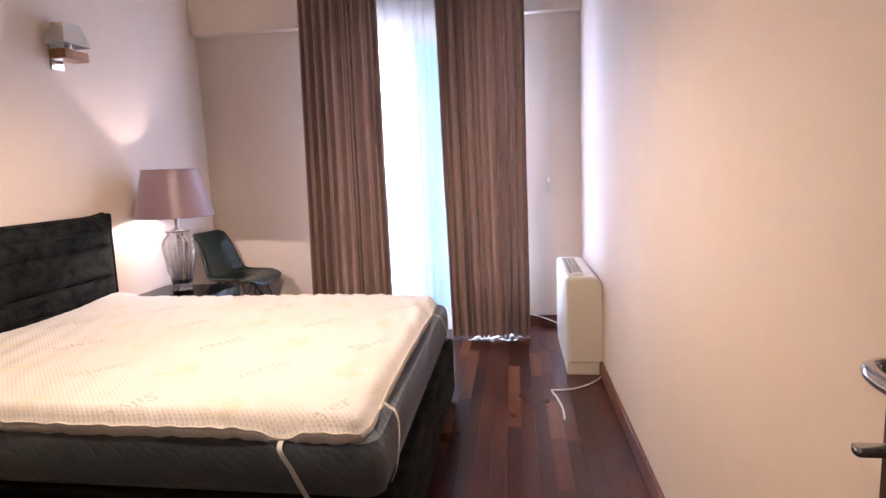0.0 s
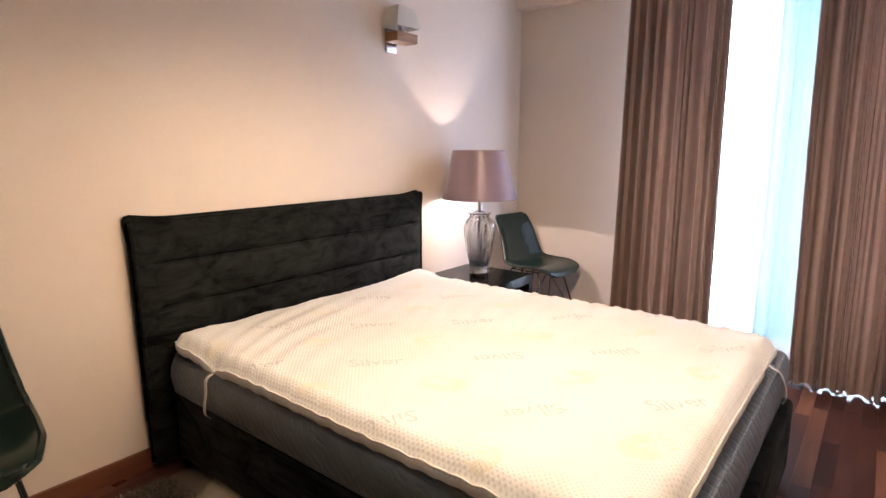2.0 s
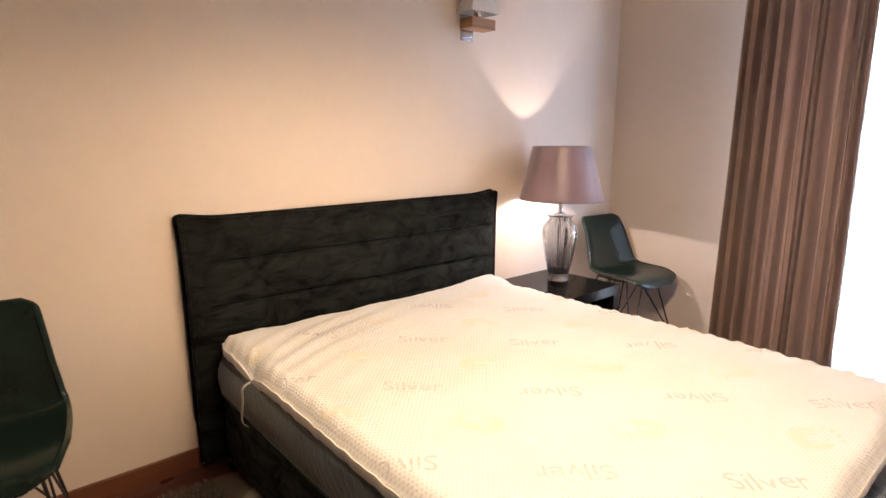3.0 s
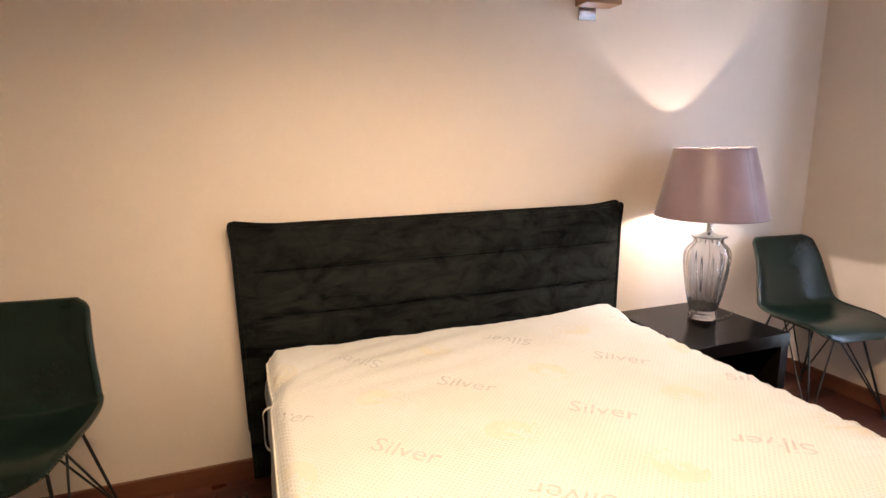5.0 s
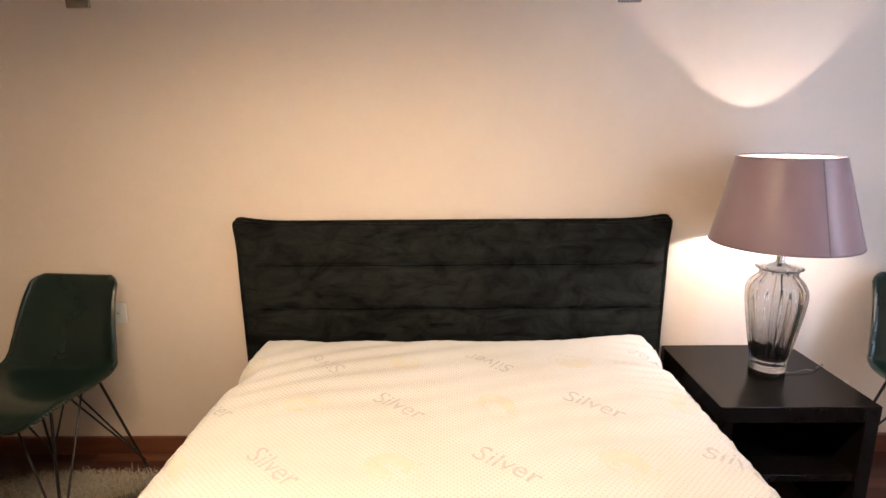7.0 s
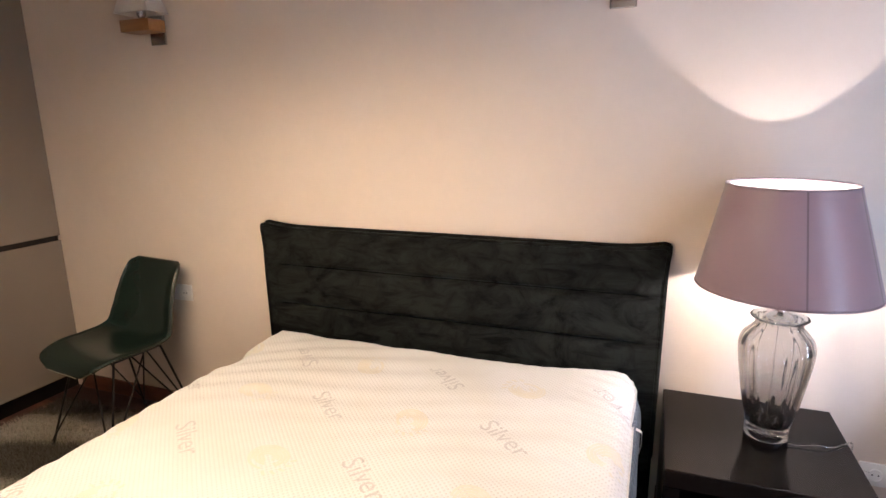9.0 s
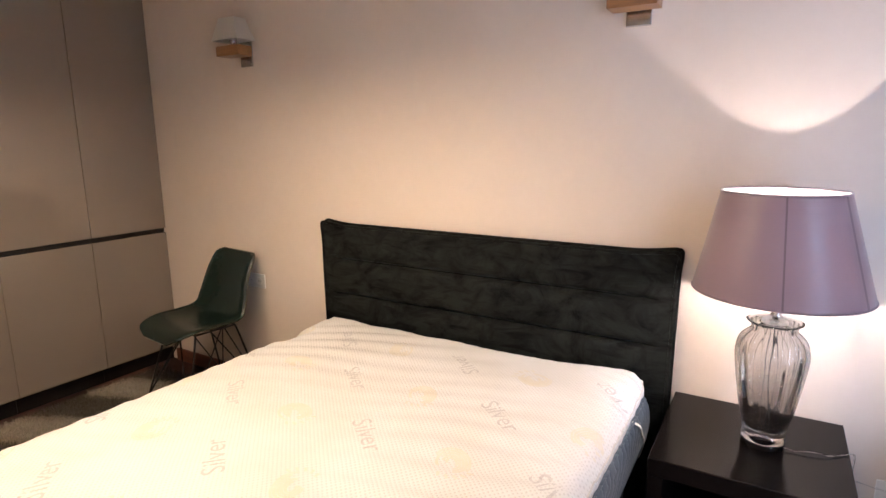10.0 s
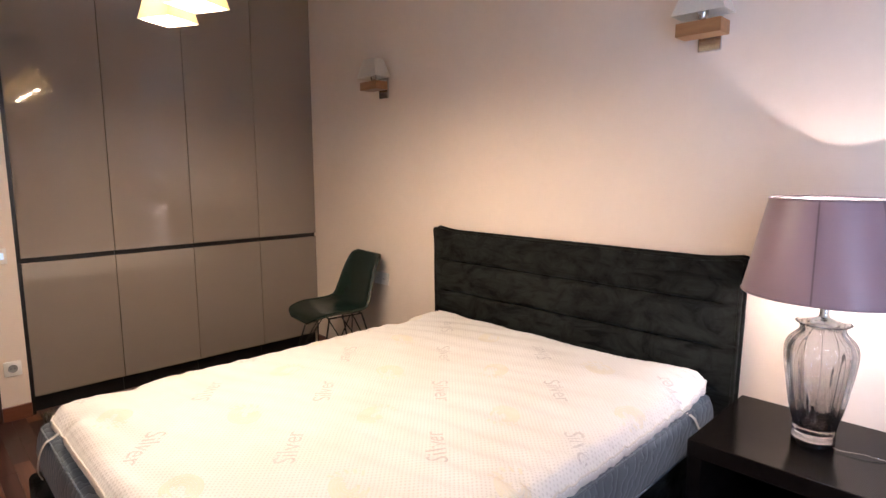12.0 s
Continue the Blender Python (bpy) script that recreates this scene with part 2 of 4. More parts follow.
def cloth(name, dark, light, through_share, rough, sheen, thread=(900, 900, 60)):
    """A woven curtain or shade cloth that lets part of the light through."""
    m, nt, p = material(name)
    v = coords(nt, thread)
    n = node(nt, "ShaderNodeTexNoise", Scale=1.0, Detail=2.0)
    nt.links.new(v, n.inputs["Vector"])
    r = ramp(nt, n.outputs["Fac"], [(0.3, dark), (0.7, light)])
    nt.links.new(r.outputs["Color"], p.inputs["Base Color"])
    p.inputs["Roughness"].default_value = rough
    p.inputs["Sheen Weight"].default_value = sheen
    nt.links.new(bump(nt, n.outputs["Fac"], 0.15, 0.0005).outputs["Normal"], p.inputs["Normal"])
    t = nt.nodes.new("ShaderNodeBsdfTranslucent")
    nt.links.new(r.outputs["Color"], t.inputs["Color"])
    mix = nt.nodes.new("ShaderNodeMixShader")
    mix.inputs["Fac"].default_value = through_share
    nt.links.new(p.outputs["BSDF"], mix.inputs[1])
    nt.links.new(t.outputs["BSDF"], mix.inputs[2])
    nt.links.new(mix.outputs["Shader"], nt.nodes["Material Output"].inputs["Surface"])
    return m


CURTAIN = cloth("brown_satin_curtain", (0.31, 0.212, 0.165), (0.43, 0.305, 0.240), 0.48, 0.28, 0.35)
PURPLE = cloth("mauve_satin_shade", (0.215, 0.150, 0.172), (0.245, 0.172, 0.197), 0.22, 0.33, 0.3, (1500, 1500, 1500))
LINER = cloth("white_shade_lining", (0.50, 0.48, 0.45), (0.56, 0.54, 0.51), 0.30, 0.6, 0.0, (300, 300, 300))
# dark mauve for the doubled seam, and for a shadow painted on the shade
SEAM_AND_SHADOW = cloth("doubled_satin_and_shadow", (0.120, 0.080, 0.095), (0.140, 0.095, 0.112), 0.02, 0.4, 0.2, (1500, 1500, 1500))
CREAM_SHADE = cloth("cream_fabric_shade", (0.80, 0.71, 0.53), (0.88, 0.80, 0.62), 0.66, 0.7, 0.1, (300, 300, 300))
PALE_SHADE = cloth("pale_fabric_shade", (0.74, 0.70, 0.63), (0.82, 0.78, 0.71), 0.35, 0.7, 0.1, (300, 300, 300))


def sheer_cloth():
    m, nt, p = material("white_sheer")
    v = coords(nt, (700, 700, 700))
    n = node(nt, "ShaderNodeTexNoise", Scale=1.0, Detail=1.0)
    nt.links.new(v, n.inputs["Vector"])
    r = ramp(nt, n.outputs["Fac"], [(0.3, (0.78, 0.80, 0.80)), (0.7, (0.88, 0.89, 0.89))])
    nt.links.new(r.outputs["Color"], p.inputs["Base Color"])
    p.inputs["Roughness"].default_value = 0.8
    t = nt.nodes.new("ShaderNodeBsdfTranslucent")
    nt.links.new(r.outputs["Color"], t.inputs["Color"])
    clear = nt.nodes.new("ShaderNodeBsdfTransparent")
    a = nt.nodes.new("ShaderNodeMixShader")
    a.inputs["Fac"].default_value = 0.5
    nt.links.new(p.outputs["BSDF"], a.inputs[1])
    nt.links.new(t.outputs["BSDF"], a.inputs[2])
    b = nt.nodes.new("ShaderNodeMixShader")
    b.inputs["Fac"].default_value = 0.58
    nt.links.new(a.outputs["Shader"], b.inputs[1])
    nt.links.new(clear.outputs["BSDF"], b.inputs[2])
    nt.links.new(b.outputs["Shader"], nt.nodes["Material Output"].inputs["Surface"])
    return m


SHEER = sheer_cloth()


def pane_glass(name, tint):
    m, nt, p = material(name)
    clear = nt.nodes.new("ShaderNodeBsdfTransparent")
    clear.inputs["Color"].default_value = (*tint, 1)
    gloss = nt.nodes.new("ShaderNodeBsdfGlossy")
    gloss.inputs["Roughness"].default_value = 0.02
    fr = node(nt, "ShaderNodeFresnel", IOR=1.45)
    mix = nt.nodes.new("ShaderNodeMixShader")
    nt.links.new(fr.outputs["Fac"], mix.inputs["Fac"])
    nt.links.new(clear.outputs["BSDF"], mix.inputs[1])
    nt.links.new(gloss.outputs["BSDF"], mix.inputs[2])
    nt.links.new(mix.outputs["Shader"], nt.nodes["Material Output"].inputs["Surface"])
    return m


CLEAR_PANE = pane_glass("clear_pane", (0.93, 0.97, 0.97))
TEAL_PANE = pane_glass("teal_pane", (0.016, 0.170, 0.188))


def smoked_glass(name, tint, rough=0.0):
    m, nt, p = material(name)
    p.inputs["Base Color"].default_value = (*tint, 1)
    p.inputs["Transmission Weight"].default_value = 1.0
    p.inputs["Roughness"].default_value = rough
    p.inputs["IOR"].default_value = 1.45
    return m


def graded_glass():
    """Blown glass, clear at the shoulder and smoked towards the foot."""
    m, nt, p = material("smoked_glass")
    split = nt.nodes.new("ShaderNodeSeparateXYZ")
    nt.links.new(coords(nt), split.inputs[0])
    r = ramp(nt, split.outputs["Z"], [(0.05, (0.44, 0.435, 0.43)), (0.15, (0.62, 0.61, 0.60)), (0.25, (0.84, 0.83, 0.815)), (0.35, (0.95, 0.94, 0.925))])
    nt.links.new(r.outputs["Color"], p.inputs["Base Color"])
    p.inputs["Transmission Weight"].default_value = 1.0
    p.inputs["Roughness"].default_value = 0.0
    p.inputs["IOR"].default_value = 1.45
    return m


SMOKE = graded_glass()
CRYSTAL = smoked_glass("clear_glass", (0.93, 0.94, 0.93))


def glow(name, colour, strength):
    m, nt, p = material(name)
    e = nt.nodes.new("ShaderNodeEmission")
    e.inputs["Color"].default_value = (*colour, 1)
    e.inputs["Strength"].default_value = strength
    nt.links.new(e.outputs["Emission"], nt.nodes["Material Output"].inputs["Surface"])
    return m


OUTSIDE = glow("bright_outdoors", (0.78, 0.89, 1.0), 18.0)
BULB = glow("lit_bulb", (1.0, 0.82, 0.58), 14.0)
BULB_WHITE = glow("lit_white_bulb", (1.0, 0.90, 0.76), 14.0)
DISPLAY = glow("lit_display", (0.70, 0.88, 1.0), 1.0)


def shag():
    m, nt, p = material("shaggy_wool")
    tc = nt.nodes.new("ShaderNodeNewGeometry")
    mp = nt.nodes.new("ShaderNodeMapping")
    mp.inputs["Scale"].default_value = (1.0, 1.0, 0.0)
    mp.inputs["Rotation"].default_value = (0, 0, radians(-26))
    nt.links.new(tc.outputs["Position"], mp.inputs["Vector"])
    w = node(nt, "ShaderNodeTexWave", Scale=0.62, Distortion=2.8, Detail=4.0)
    w.inputs["Phase Offset"].default_value = -0.6
    w.inputs["Detail Scale"].default_value = 1.3
    w.bands_direction = "X"
    nt.links.new(mp.outputs["Vector"], w.inputs["Vector"])
    r = ramp(nt, w.outputs["Fac"], [(0.25, (0.058, 0.047, 0.031)), (0.46, (0.105, 0.087, 0.060)), (0.56, (0.29, 0.250, 0.186)), (0.9, (0.40, 0.355, 0.28))])
    isl = ramp(nt, tc.outputs["Random Per Island"], [(0.0, (0.65, 0.65, 0.65)), (1.0, (1.15, 1.15, 1.15))])
    mul = nt.nodes.new("ShaderNodeMix")
    mul.data_type, mul.blend_type = "RGBA", "MULTIPLY"
    mul.inputs["Factor"].default_value = 1.0
    nt.links.new(r.outputs["Color"], mul.inputs["A"])
    nt.links.new(isl.outputs["Color"], mul.inputs["B"])
    nt.links.new(mul.outputs["Result"], p.inputs["Base Color"])
    p.inputs["Roughness"].default_value = 0.85
    p.inputs["Sheen Weight"].default_value = 0.2
    return m


PILE = shag()


# ---- mesh helpers ----
def box(bm, x0, x1, y0, y1, z0, z1, bevel=0.0, segments=2):
    m = Matrix.Translation(((x0 + x1) / 2, (y0 + y1) / 2, (z0 + z1) / 2)) @ Matrix.Diagonal((x1 - x0, y1 - y0, z1 - z0, 1))
    made = bmesh.ops.create_cube(bm, size=1, matrix=m)
    if bevel:
        edges = {e for v in made["verts"] for e in v.link_edges}
        bmesh.ops.bevel(bm, geom=list(edges), offset=bevel, segments=segments, affect="EDGES", profile=0.5)
    return bm


BOXY = set()


def boxes(*specs, bevel=0.0):
    bm = bmesh.new()
    BOXY.add(id(bm))
    for s in specs:
        box(bm, *s, bevel=bevel)
    return bm


def lathe(bm, profile, centre=(0, 0), steps=48, ribs=0, rib_depth=0.0):
    """Rings of (radius, z) round an upright axis; ribs: gentle flutes."""
    rings = []
    for r, z in profile:
        ring = []
        for i in range(steps):
            a = 2 * math.pi * i / steps
            rr = r * (1 + rib_depth * math.cos(ribs * a)) if ribs else r
            ring.append(bm.verts.new((centre[0] + rr * math.cos(a), centre[1] + rr * math.sin(a), z)))
        rings.append(ring)
    for a, b in zip(rings, rings[1:]):
        for i in range(steps):
            j = (i + 1) % steps
            bm.faces.new((a[i], a[j], b[j], b[i]))
    return rings


def cap(bm, ring, flip=False):
    bm.faces.new(list(reversed(ring)) if flip else ring)


def tube(bm, points, radius, sides=8, closed=False, flat=1.0):
    """A round bar along points."""
    pts = [Vector(p) for p in points]
    rings = []
    n = len(pts)
    for i, p in enumerate(pts):
        a = pts[i - 1] if i or closed else p
        b = pts[(i + 1) % n] if i < n - 1 or closed else p
        d = (b - a).normalized()
        side = d.cross(UP)
        if side.length < 0.05:
            side = d.cross(Vector((1, 0, 0)))
        side.normalize()
        up = side.cross(d)
        rings.append([bm.verts.new(p + radius * (math.cos(2 * math.pi * k / sides) * side + flat * math.sin(2 * math.pi * k / sides) * up)) for k in range(sides)])
    pairs = list(zip(rings, rings[1:])) + ([(rings[-1], rings[0])] if closed else [])
    for a, b in pairs:
        for k in range(sides):
            l = (k + 1) % sides
            bm.faces.new((a[k], b[k], b[l], a[l]))
    if not closed:
        cap(bm, rings[0])
        cap(bm, rings[-1], True)
    return bm


def curve_points(points, steps=10):
    """A smooth line through points (Catmull-Rom)."""
    p = [Vector(q) for q in points]
    p = [2 * p[0] - p[1]] + p + [2 * p[-1] - p[-2]]
    out = []
    for i in range(1, len(p) - 2):
        for k in range(steps):
            t = k / steps
            a, b, c, d = p[i - 1:i + 3]
            out.append(0.5 * (2 * b + (c - a) * t + (2 * a - 5 * b + 4 * c - d) * t * t + (3 * b - a - 3 * c + d) * t ** 3))
    return out + [p[-2]]


def grid(bm, rows):
    """Faces over rows of verts' places."""
    vs = [[bm.verts.new(c) for c in row] for row in rows]
    for a, b in zip(vs, vs[1:]):
        for i in range(len(a) - 1):
            bm.faces.new((a[i], a[i + 1], b[i + 1], b[i]))
    return vs


def mesh_of(name, bm, mat, smooth=True):
    bmesh.ops.recalc_face_normals(bm, faces=bm.faces)
    me = bpy.data.meshes.new(name)
    if id(bm) in BOXY:
        BOXY.discard(id(bm))
        smooth = False
    bm.to_mesh(me)
    bm.free()
    me.materials.append(mat)
    if smooth:
        me.shade_smooth()
        me.set_sharp_from_angle(angle=radians(38))
    return me


def thing(name, base, label, category, group="", kind=""):
    ob = new(name)
    ob.location = base
    ob.empty_display_size = 0.05
    return tagged(ob, label, category, group, kind)


def part(name, bm, mat, parent, label="", smooth=True):
    """One mesh under a thing or part, given in world places for things that stand unturned."""
    at = Vector(parent.location)
    if parent.parent:
        at = at + parent.parent.location
    for v in bm.verts:
        v.co -= at
    ob = new(name, mesh_of(name, bm, mat, smooth))
    ob.parent = parent
    return tagged(ob, label)


def solid(name, bm, mat, label, category, group="", kind="", smooth=True):
    return tagged(new(name, mesh_of(name, bm, mat, smooth)), label, category, group, kind)


# ---- structure ----
T = 0.15
solid("wall_head", boxes((XW - T, XW, -0.75, YW + 0.25, 0, H)), WALL, "cream painted wall behind the bed's headboard", "wall", kind="structure")
solid("wall_side", boxes((XR, XR + T, YD - T, YW + 0.25, 0, H)), WALL, "cream painted wall beside the narrow walkway", "wall", kind="structure")
WX0, WX1, WZ1 = -1.48, -0.10, 2.18
solid("wall_window", boxes((XW, WX0, YW, YW + 0.25, 0, H), (WX1, XR, YW, YW + 0.25, 0, H), (WX0, WX1, YW, YW + 0.25, WZ1, H)), WALL,
      "pale painted window wall behind brown curtains", "wall", kind="structure")
solid("beam", boxes((XW, XR, YB, YW, ZB, H), bevel=0.004), WALL, "cream dropped beam above the window", "beam", kind="structure")
DX0, DX1, DZ = -0.515, 0.275, 2.06
solid("wall_door", boxes((-0.711 + 0.018, DX0 - 0.05, YD - T, YD, 0, H), (DX1 + 0.05, XR, YD - T, YD, 0, H), (DX0 - 0.05, DX1 + 0.05, YD - T, YD, DZ + 0.05, H)), WALL,
      "cream painted wall with the doorway and sockets", "wall", kind="structure")
solid("door_frame", boxes((DX0 - 0.05, DX0, YD - T - 0.01, YD + 0.012, 0, DZ), (DX1, DX1 + 0.05, YD - T - 0.01, YD + 0.012, 0, DZ), (DX0 - 0.05, DX1 + 0.05, YD - T - 0.01, YD + 0.012, DZ, DZ + 0.05), bevel=0.003),
      DOOR_WOOD, "dark brown wooden door frame in cream wall", "door frame", kind="structure")
solid("wall_back", boxes((XW, -0.711 + 0.018, -0.75, -0.62, 0, H)), WALL, "plain wall behind the built-in wardrobe", "wall", kind="structure")
solid("wall_hall", boxes((-0.711 - 0.1, -0.711, -1.6, -0.62, 0, H), (XR + 0.3, XR + 0.42, -1.6, YD - T, 0, H), (-0.8, XR + 0.4, -1.72, -1.6, 0, H)), WALL,
      "plain cream hall walls outside the bedroom door", "wall", kind="structure")
solid("ceiling", boxes((XW - T, XR + 0.42, -1.72, YW + 0.25, H, H + 0.12)), CEILING, "plain white bedroom ceiling", "ceiling", kind="structure")

bm = boxes((XW, XW + 0.016, YD + 0.0, 1.39, 0, 0.08), (XW, XW + 0.016, 3.02, YW, 0, 0.08), bevel=0.004)
solid("baseboard", bm, BASE_WOOD, "reddish brown wooden baseboard along the bed wall", "baseboard", kind="structure")
solid("baseboard", boxes((XR - 0.016, XR, YD, YW, 0, 0.08), bevel=0.004), BASE_WOOD, "reddish brown wooden baseboard beside the walkway", "baseboard", kind="structure")
solid("baseboard", boxes((WX1, XR - 0.016, YW - 0.016, YW, 0, 0.08), (XW + 0.016, WX0, YW - 0.016, YW, 0, 0.08), bevel=0.004), BASE_WOOD, "reddish brown wooden baseboard under the window wall", "baseboard", kind="structure")
solid("baseboard", boxes((-0.693, DX0 - 0.05, YD, YD + 0.016, 0, 0.08), bevel=0.004), BASE_WOOD, "short reddish brown baseboard beside the door frame", "baseboard", kind="structure")

# window
win = thing("window_1", ((WX0 + WX1) / 2, YW + 0.15, 0.0), "tall white-framed balcony window with bright daylight", "window", kind="structure")
fy0, fy1 = YW + 0.11, YW + 0.18
part("window_frame", boxes((WX0, WX0 + 0.06, fy0, fy1, 0.02, WZ1), (WX1 - 0.06, WX1, fy0, fy1, 0.02, WZ1), (WX0 + 0.06, WX1 - 0.06, fy0, fy1, WZ1 - 0.07, WZ1), (WX0 + 0.06, WX1 - 0.06, fy0, fy1, 0.02, 0.09), bevel=0.004), WHITE_FRAME, win)
part("mullion", boxes((-0.890, -0.860, fy0 - 0.004, fy1, 0.09, WZ1 - 0.07), bevel=0.004), WHITE_FRAME, win)
p1 = part("pane", boxes((WX0 + 0.06, -0.890, YW + 0.14, YW + 0.146, 0.09, WZ1 - 0.07)), CLEAR_PANE, win, "clear window pane")
p1.visible_shadow = False
p3 = part("pane", boxes((-0.515, WX1 - 0.06, YW + 0.14, YW + 0.146, 0.09, WZ1 - 0.07)), CLEAR_PANE, win, "clear window pane")
p3.visible_shadow = False
part("mullion", boxes((-0.555, -0.515, fy0 - 0.004, fy1, 0.09, WZ1 - 0.07), bevel=0.004), WHITE_FRAME, win)
p2 = part("pane", boxes((-0.860, -0.555, YW + 0.14, YW + 0.146, 0.09, WZ1 - 0.07)), TEAL_PANE, win, "teal tinted window pane")
part("window_sill", boxes((WX0, WX1, YW - 0.0, YW + 0.25, -0.01, 0.02), bevel=0.003), WHITE_FRAME, win, "pale stone threshold")
solid("backdrop", boxes((-6, 5, 7.0, 7.02, -2, 6)), OUTSIDE, "bright overcast daylight beyond the window", "backdrop", kind="structure")

# open door leaf against the side wall
leaf = thing("door_1", (0.30, 0.045, 0.005), "dark brown veneered door standing open against wall", "door", kind="structure")
part("door_leaf", boxes((0.262, 0.302, 0.045, 0.750, 0.008, 2.045), bevel=0.003), DOOR_WOOD, leaf)
bm = bmesh.new()
tube(bm, curve_points([(0.262, 0.690, 0.952), (0.218, 0.690, 0.952), (0.203, 0.678, 0.951), (0.200, 0.640, 0.949), (0.206, 0.560, 0.952)], 6), 0.010, 10)
box(bm, 0.258, 0.2625, 0.670, 0.710, 0.930, 0.974, bevel=0.001)
part("door_handle", bm, CHROME, leaf, "brushed metal lever handle")
bm = bmesh.new()
box(bm, 0.196, 0.262, 0.680, 0.696, 0.853, 0.866, bevel=0.004)
box(bm, 0.258, 0.2625, 0.668, 0.708, 0.840, 0.880, bevel=0.001)
part("lock_turn", bm, CHROME, leaf, "small metal lock turn")

# ---- built-in wardrobe ----
def wardrobe_unit():
    w = 0.4472
    ob = thing("wardrobe_unit", (0, 0, 0), "glossy taupe lacquered built-in wardrobe unit, closed", "wardrobe", "built-in wardrobe units")
    part("body", boxes((0.001, w - 0.001, -0.60, -0.021, 0.094, H - 0.002)), BLACK_METAL, ob, "dark recessed carcass", smooth=False)
    part("plinth", boxes((0.001, w - 0.001, -0.58, -0.055, 0.0, 0.094)), BLACK_METAL, ob, "dark set-back plinth", smooth=False)
    part("door", boxes((0.0015, w - 0.0015, -0.020, 0.0, 0.10, 0.836), bevel=0.0015), LACQUER, ob)
    part("door", boxes((0.0015, w - 0.0015, -0.020, 0.0, 0.863, H - 0.01), bevel=0.0015), LACQUER, ob)
    return ob


first = wardrobe_unit()
first.location = (XW + 0.0005, YD, 0)
for i in range(1, 4):
    copy_thing(first, pose(XW + 0.0005 + 0.4472 * i, YD, 0))
solid("wardrobe_end_panel", boxes((-0.7105, -0.6935, -0.60, YD - 0.004, 0.0, H - 0.002)), BLACK_METAL, "thin dark side panel closing the wardrobe", "panel", smooth=False)

# ---- bed ----
BY0, BY1 = 1.40, 2.95
bed = thing("bed", (-1.46, 2.17, 0.0), "double bed with dark green velvet headboard and base", "bed")


def ear(t, a, b, reach=0.10):
    """0 in the middle, up to 1 at both ends."""
    d = min(t - a, b - t)
    return max(0.0, 1 - d / reach) ** 2


def board_outline(side, z):
    """Where the headboard ends on either side, drawn in a little below its top corners."""
    k = max(0.0, 1 - (1.0 - z) / 0.14) ** 2
    low = 0.012 * max(0.0, 0.9 - z)
    return (1.377 + low - 0.012 * k) if side < 0 else (3.000 - low + 0.012 * k)


def headboard():
    ny, nz = 72, 190
    seams = (0.48, 0.650, 0.823)
    front, back = [], []
    for j in range(nz + 1):
        row_f, row_b = [], []
        for i in range(ny + 1):
            s = i / ny
            s = 0.5 - 0.5 * math.cos(math.pi * s) if i in (0, ny) else s
            z_top = 0.983 + 0.021 * ear(s, 0, 1, 0.12)
            z = 0.02 + (z_top - 0.02) * (j / nz)
            y = board_outline(-1, z) + (board_outline(1, z) - board_outline(-1, z)) * s
            inner = min(s, 1 - s) * 1.62
            rad, a, b = 0.030, inner, z_top - z
            if a < rad and b < rad:
                u, v = (rad - a) / rad, (rad - b) / rad
                if u + v > 1e-6:
                    f = max(u, v) / math.hypot(u, v)
                    y += (rad - a - rad * u * f) * (1 if s < 0.5 else -1)
                    z -= rad - b - rad * v * f
            lift = 0.016 * (1 - math.exp(-inner / 0.05)) * (1 - math.exp(-(z_top - z) / 0.022))
            groove = 0.0
            if inner > 0.055:
                ease = min(1.0, (inner - 0.055) / 0.03)
                for k in seams:
                    groove = max(groove, ease * math.exp(-abs(z - k) / 0.0080))
                lift += 0.005 * ease * sum(math.exp(-((z - c) / 0.06) ** 2) for c in (0.565, 0.735, 0.905))
            wob = 0.0035 * noise.noise(Vector((y * 4, z * 5, 3.1)))
            x = XW + 0.052 + lift - 0.027 * groove + wob
            row_f.append((x, y, z))
            row_b.append((XW + 0.006, y, z))
        front.append(row_f)
        back.append(row_b)
    bm = bmesh.new()
    f = grid(bm, front)
    b = grid(bm, back)
    rim_f = [f[0][i] for i in range(ny + 1)] + [f[j][ny] for j in range(1, nz + 1)] + [f[nz][i] for i in range(ny - 1, -1, -1)] + [f[j][0] for j in range(nz - 1, 0, -1)]
    rim_b = [b[0][i] for i in range(ny + 1)] + [b[j][ny] for j in range(1, nz + 1)] + [b[nz][i] for i in range(ny - 1, -1, -1)] + [b[j][0] for j in range(nz - 1, 0, -1)]
    for k in range(len(rim_f)):
        l = (k + 1) % len(rim_f)
        bm.faces.new((rim_f[k], rim_f[l], rim_b[l], rim_b[k]))
    path_f = [tuple(v.co) for v in [f[j][0] for j in range(nz + 1)] + [f[nz][i] for i in range(1, ny)] + [f[j][ny] for j in range(nz, -1, -1)]]
    return bm, path_f


hb, edge_line = headboard()
board = part("headboard", hb, VELVET, bed, "dark green velvet headboard with stitched horizontal seams")
bm = bmesh.new()
tube(bm, [(x + 0.001, y, z) for x, y, z in edge_line], 0.0065, 8)
tube(bm, [(XW + 0.014, y + (0.004 if y > 2.2 else -0.004) * (0.2 < z), z + (0.004 if z > 0.9 else 0)) for x, y, z in edge_line], 0.0075, 8)
part("piping", bm, VELVET, board)


def near_skew(x, y):
    """How far mattress and topper lie drawn in on the walkway side, more towards the headboard."""
    k = max(0.0, 1 - (y - 1.41) / 0.40)
    return k * k * (3 - 2 * k) * (0.006 + 0.034 * min(1.0, max(0.0, (-0.53 - x) / 1.88)))


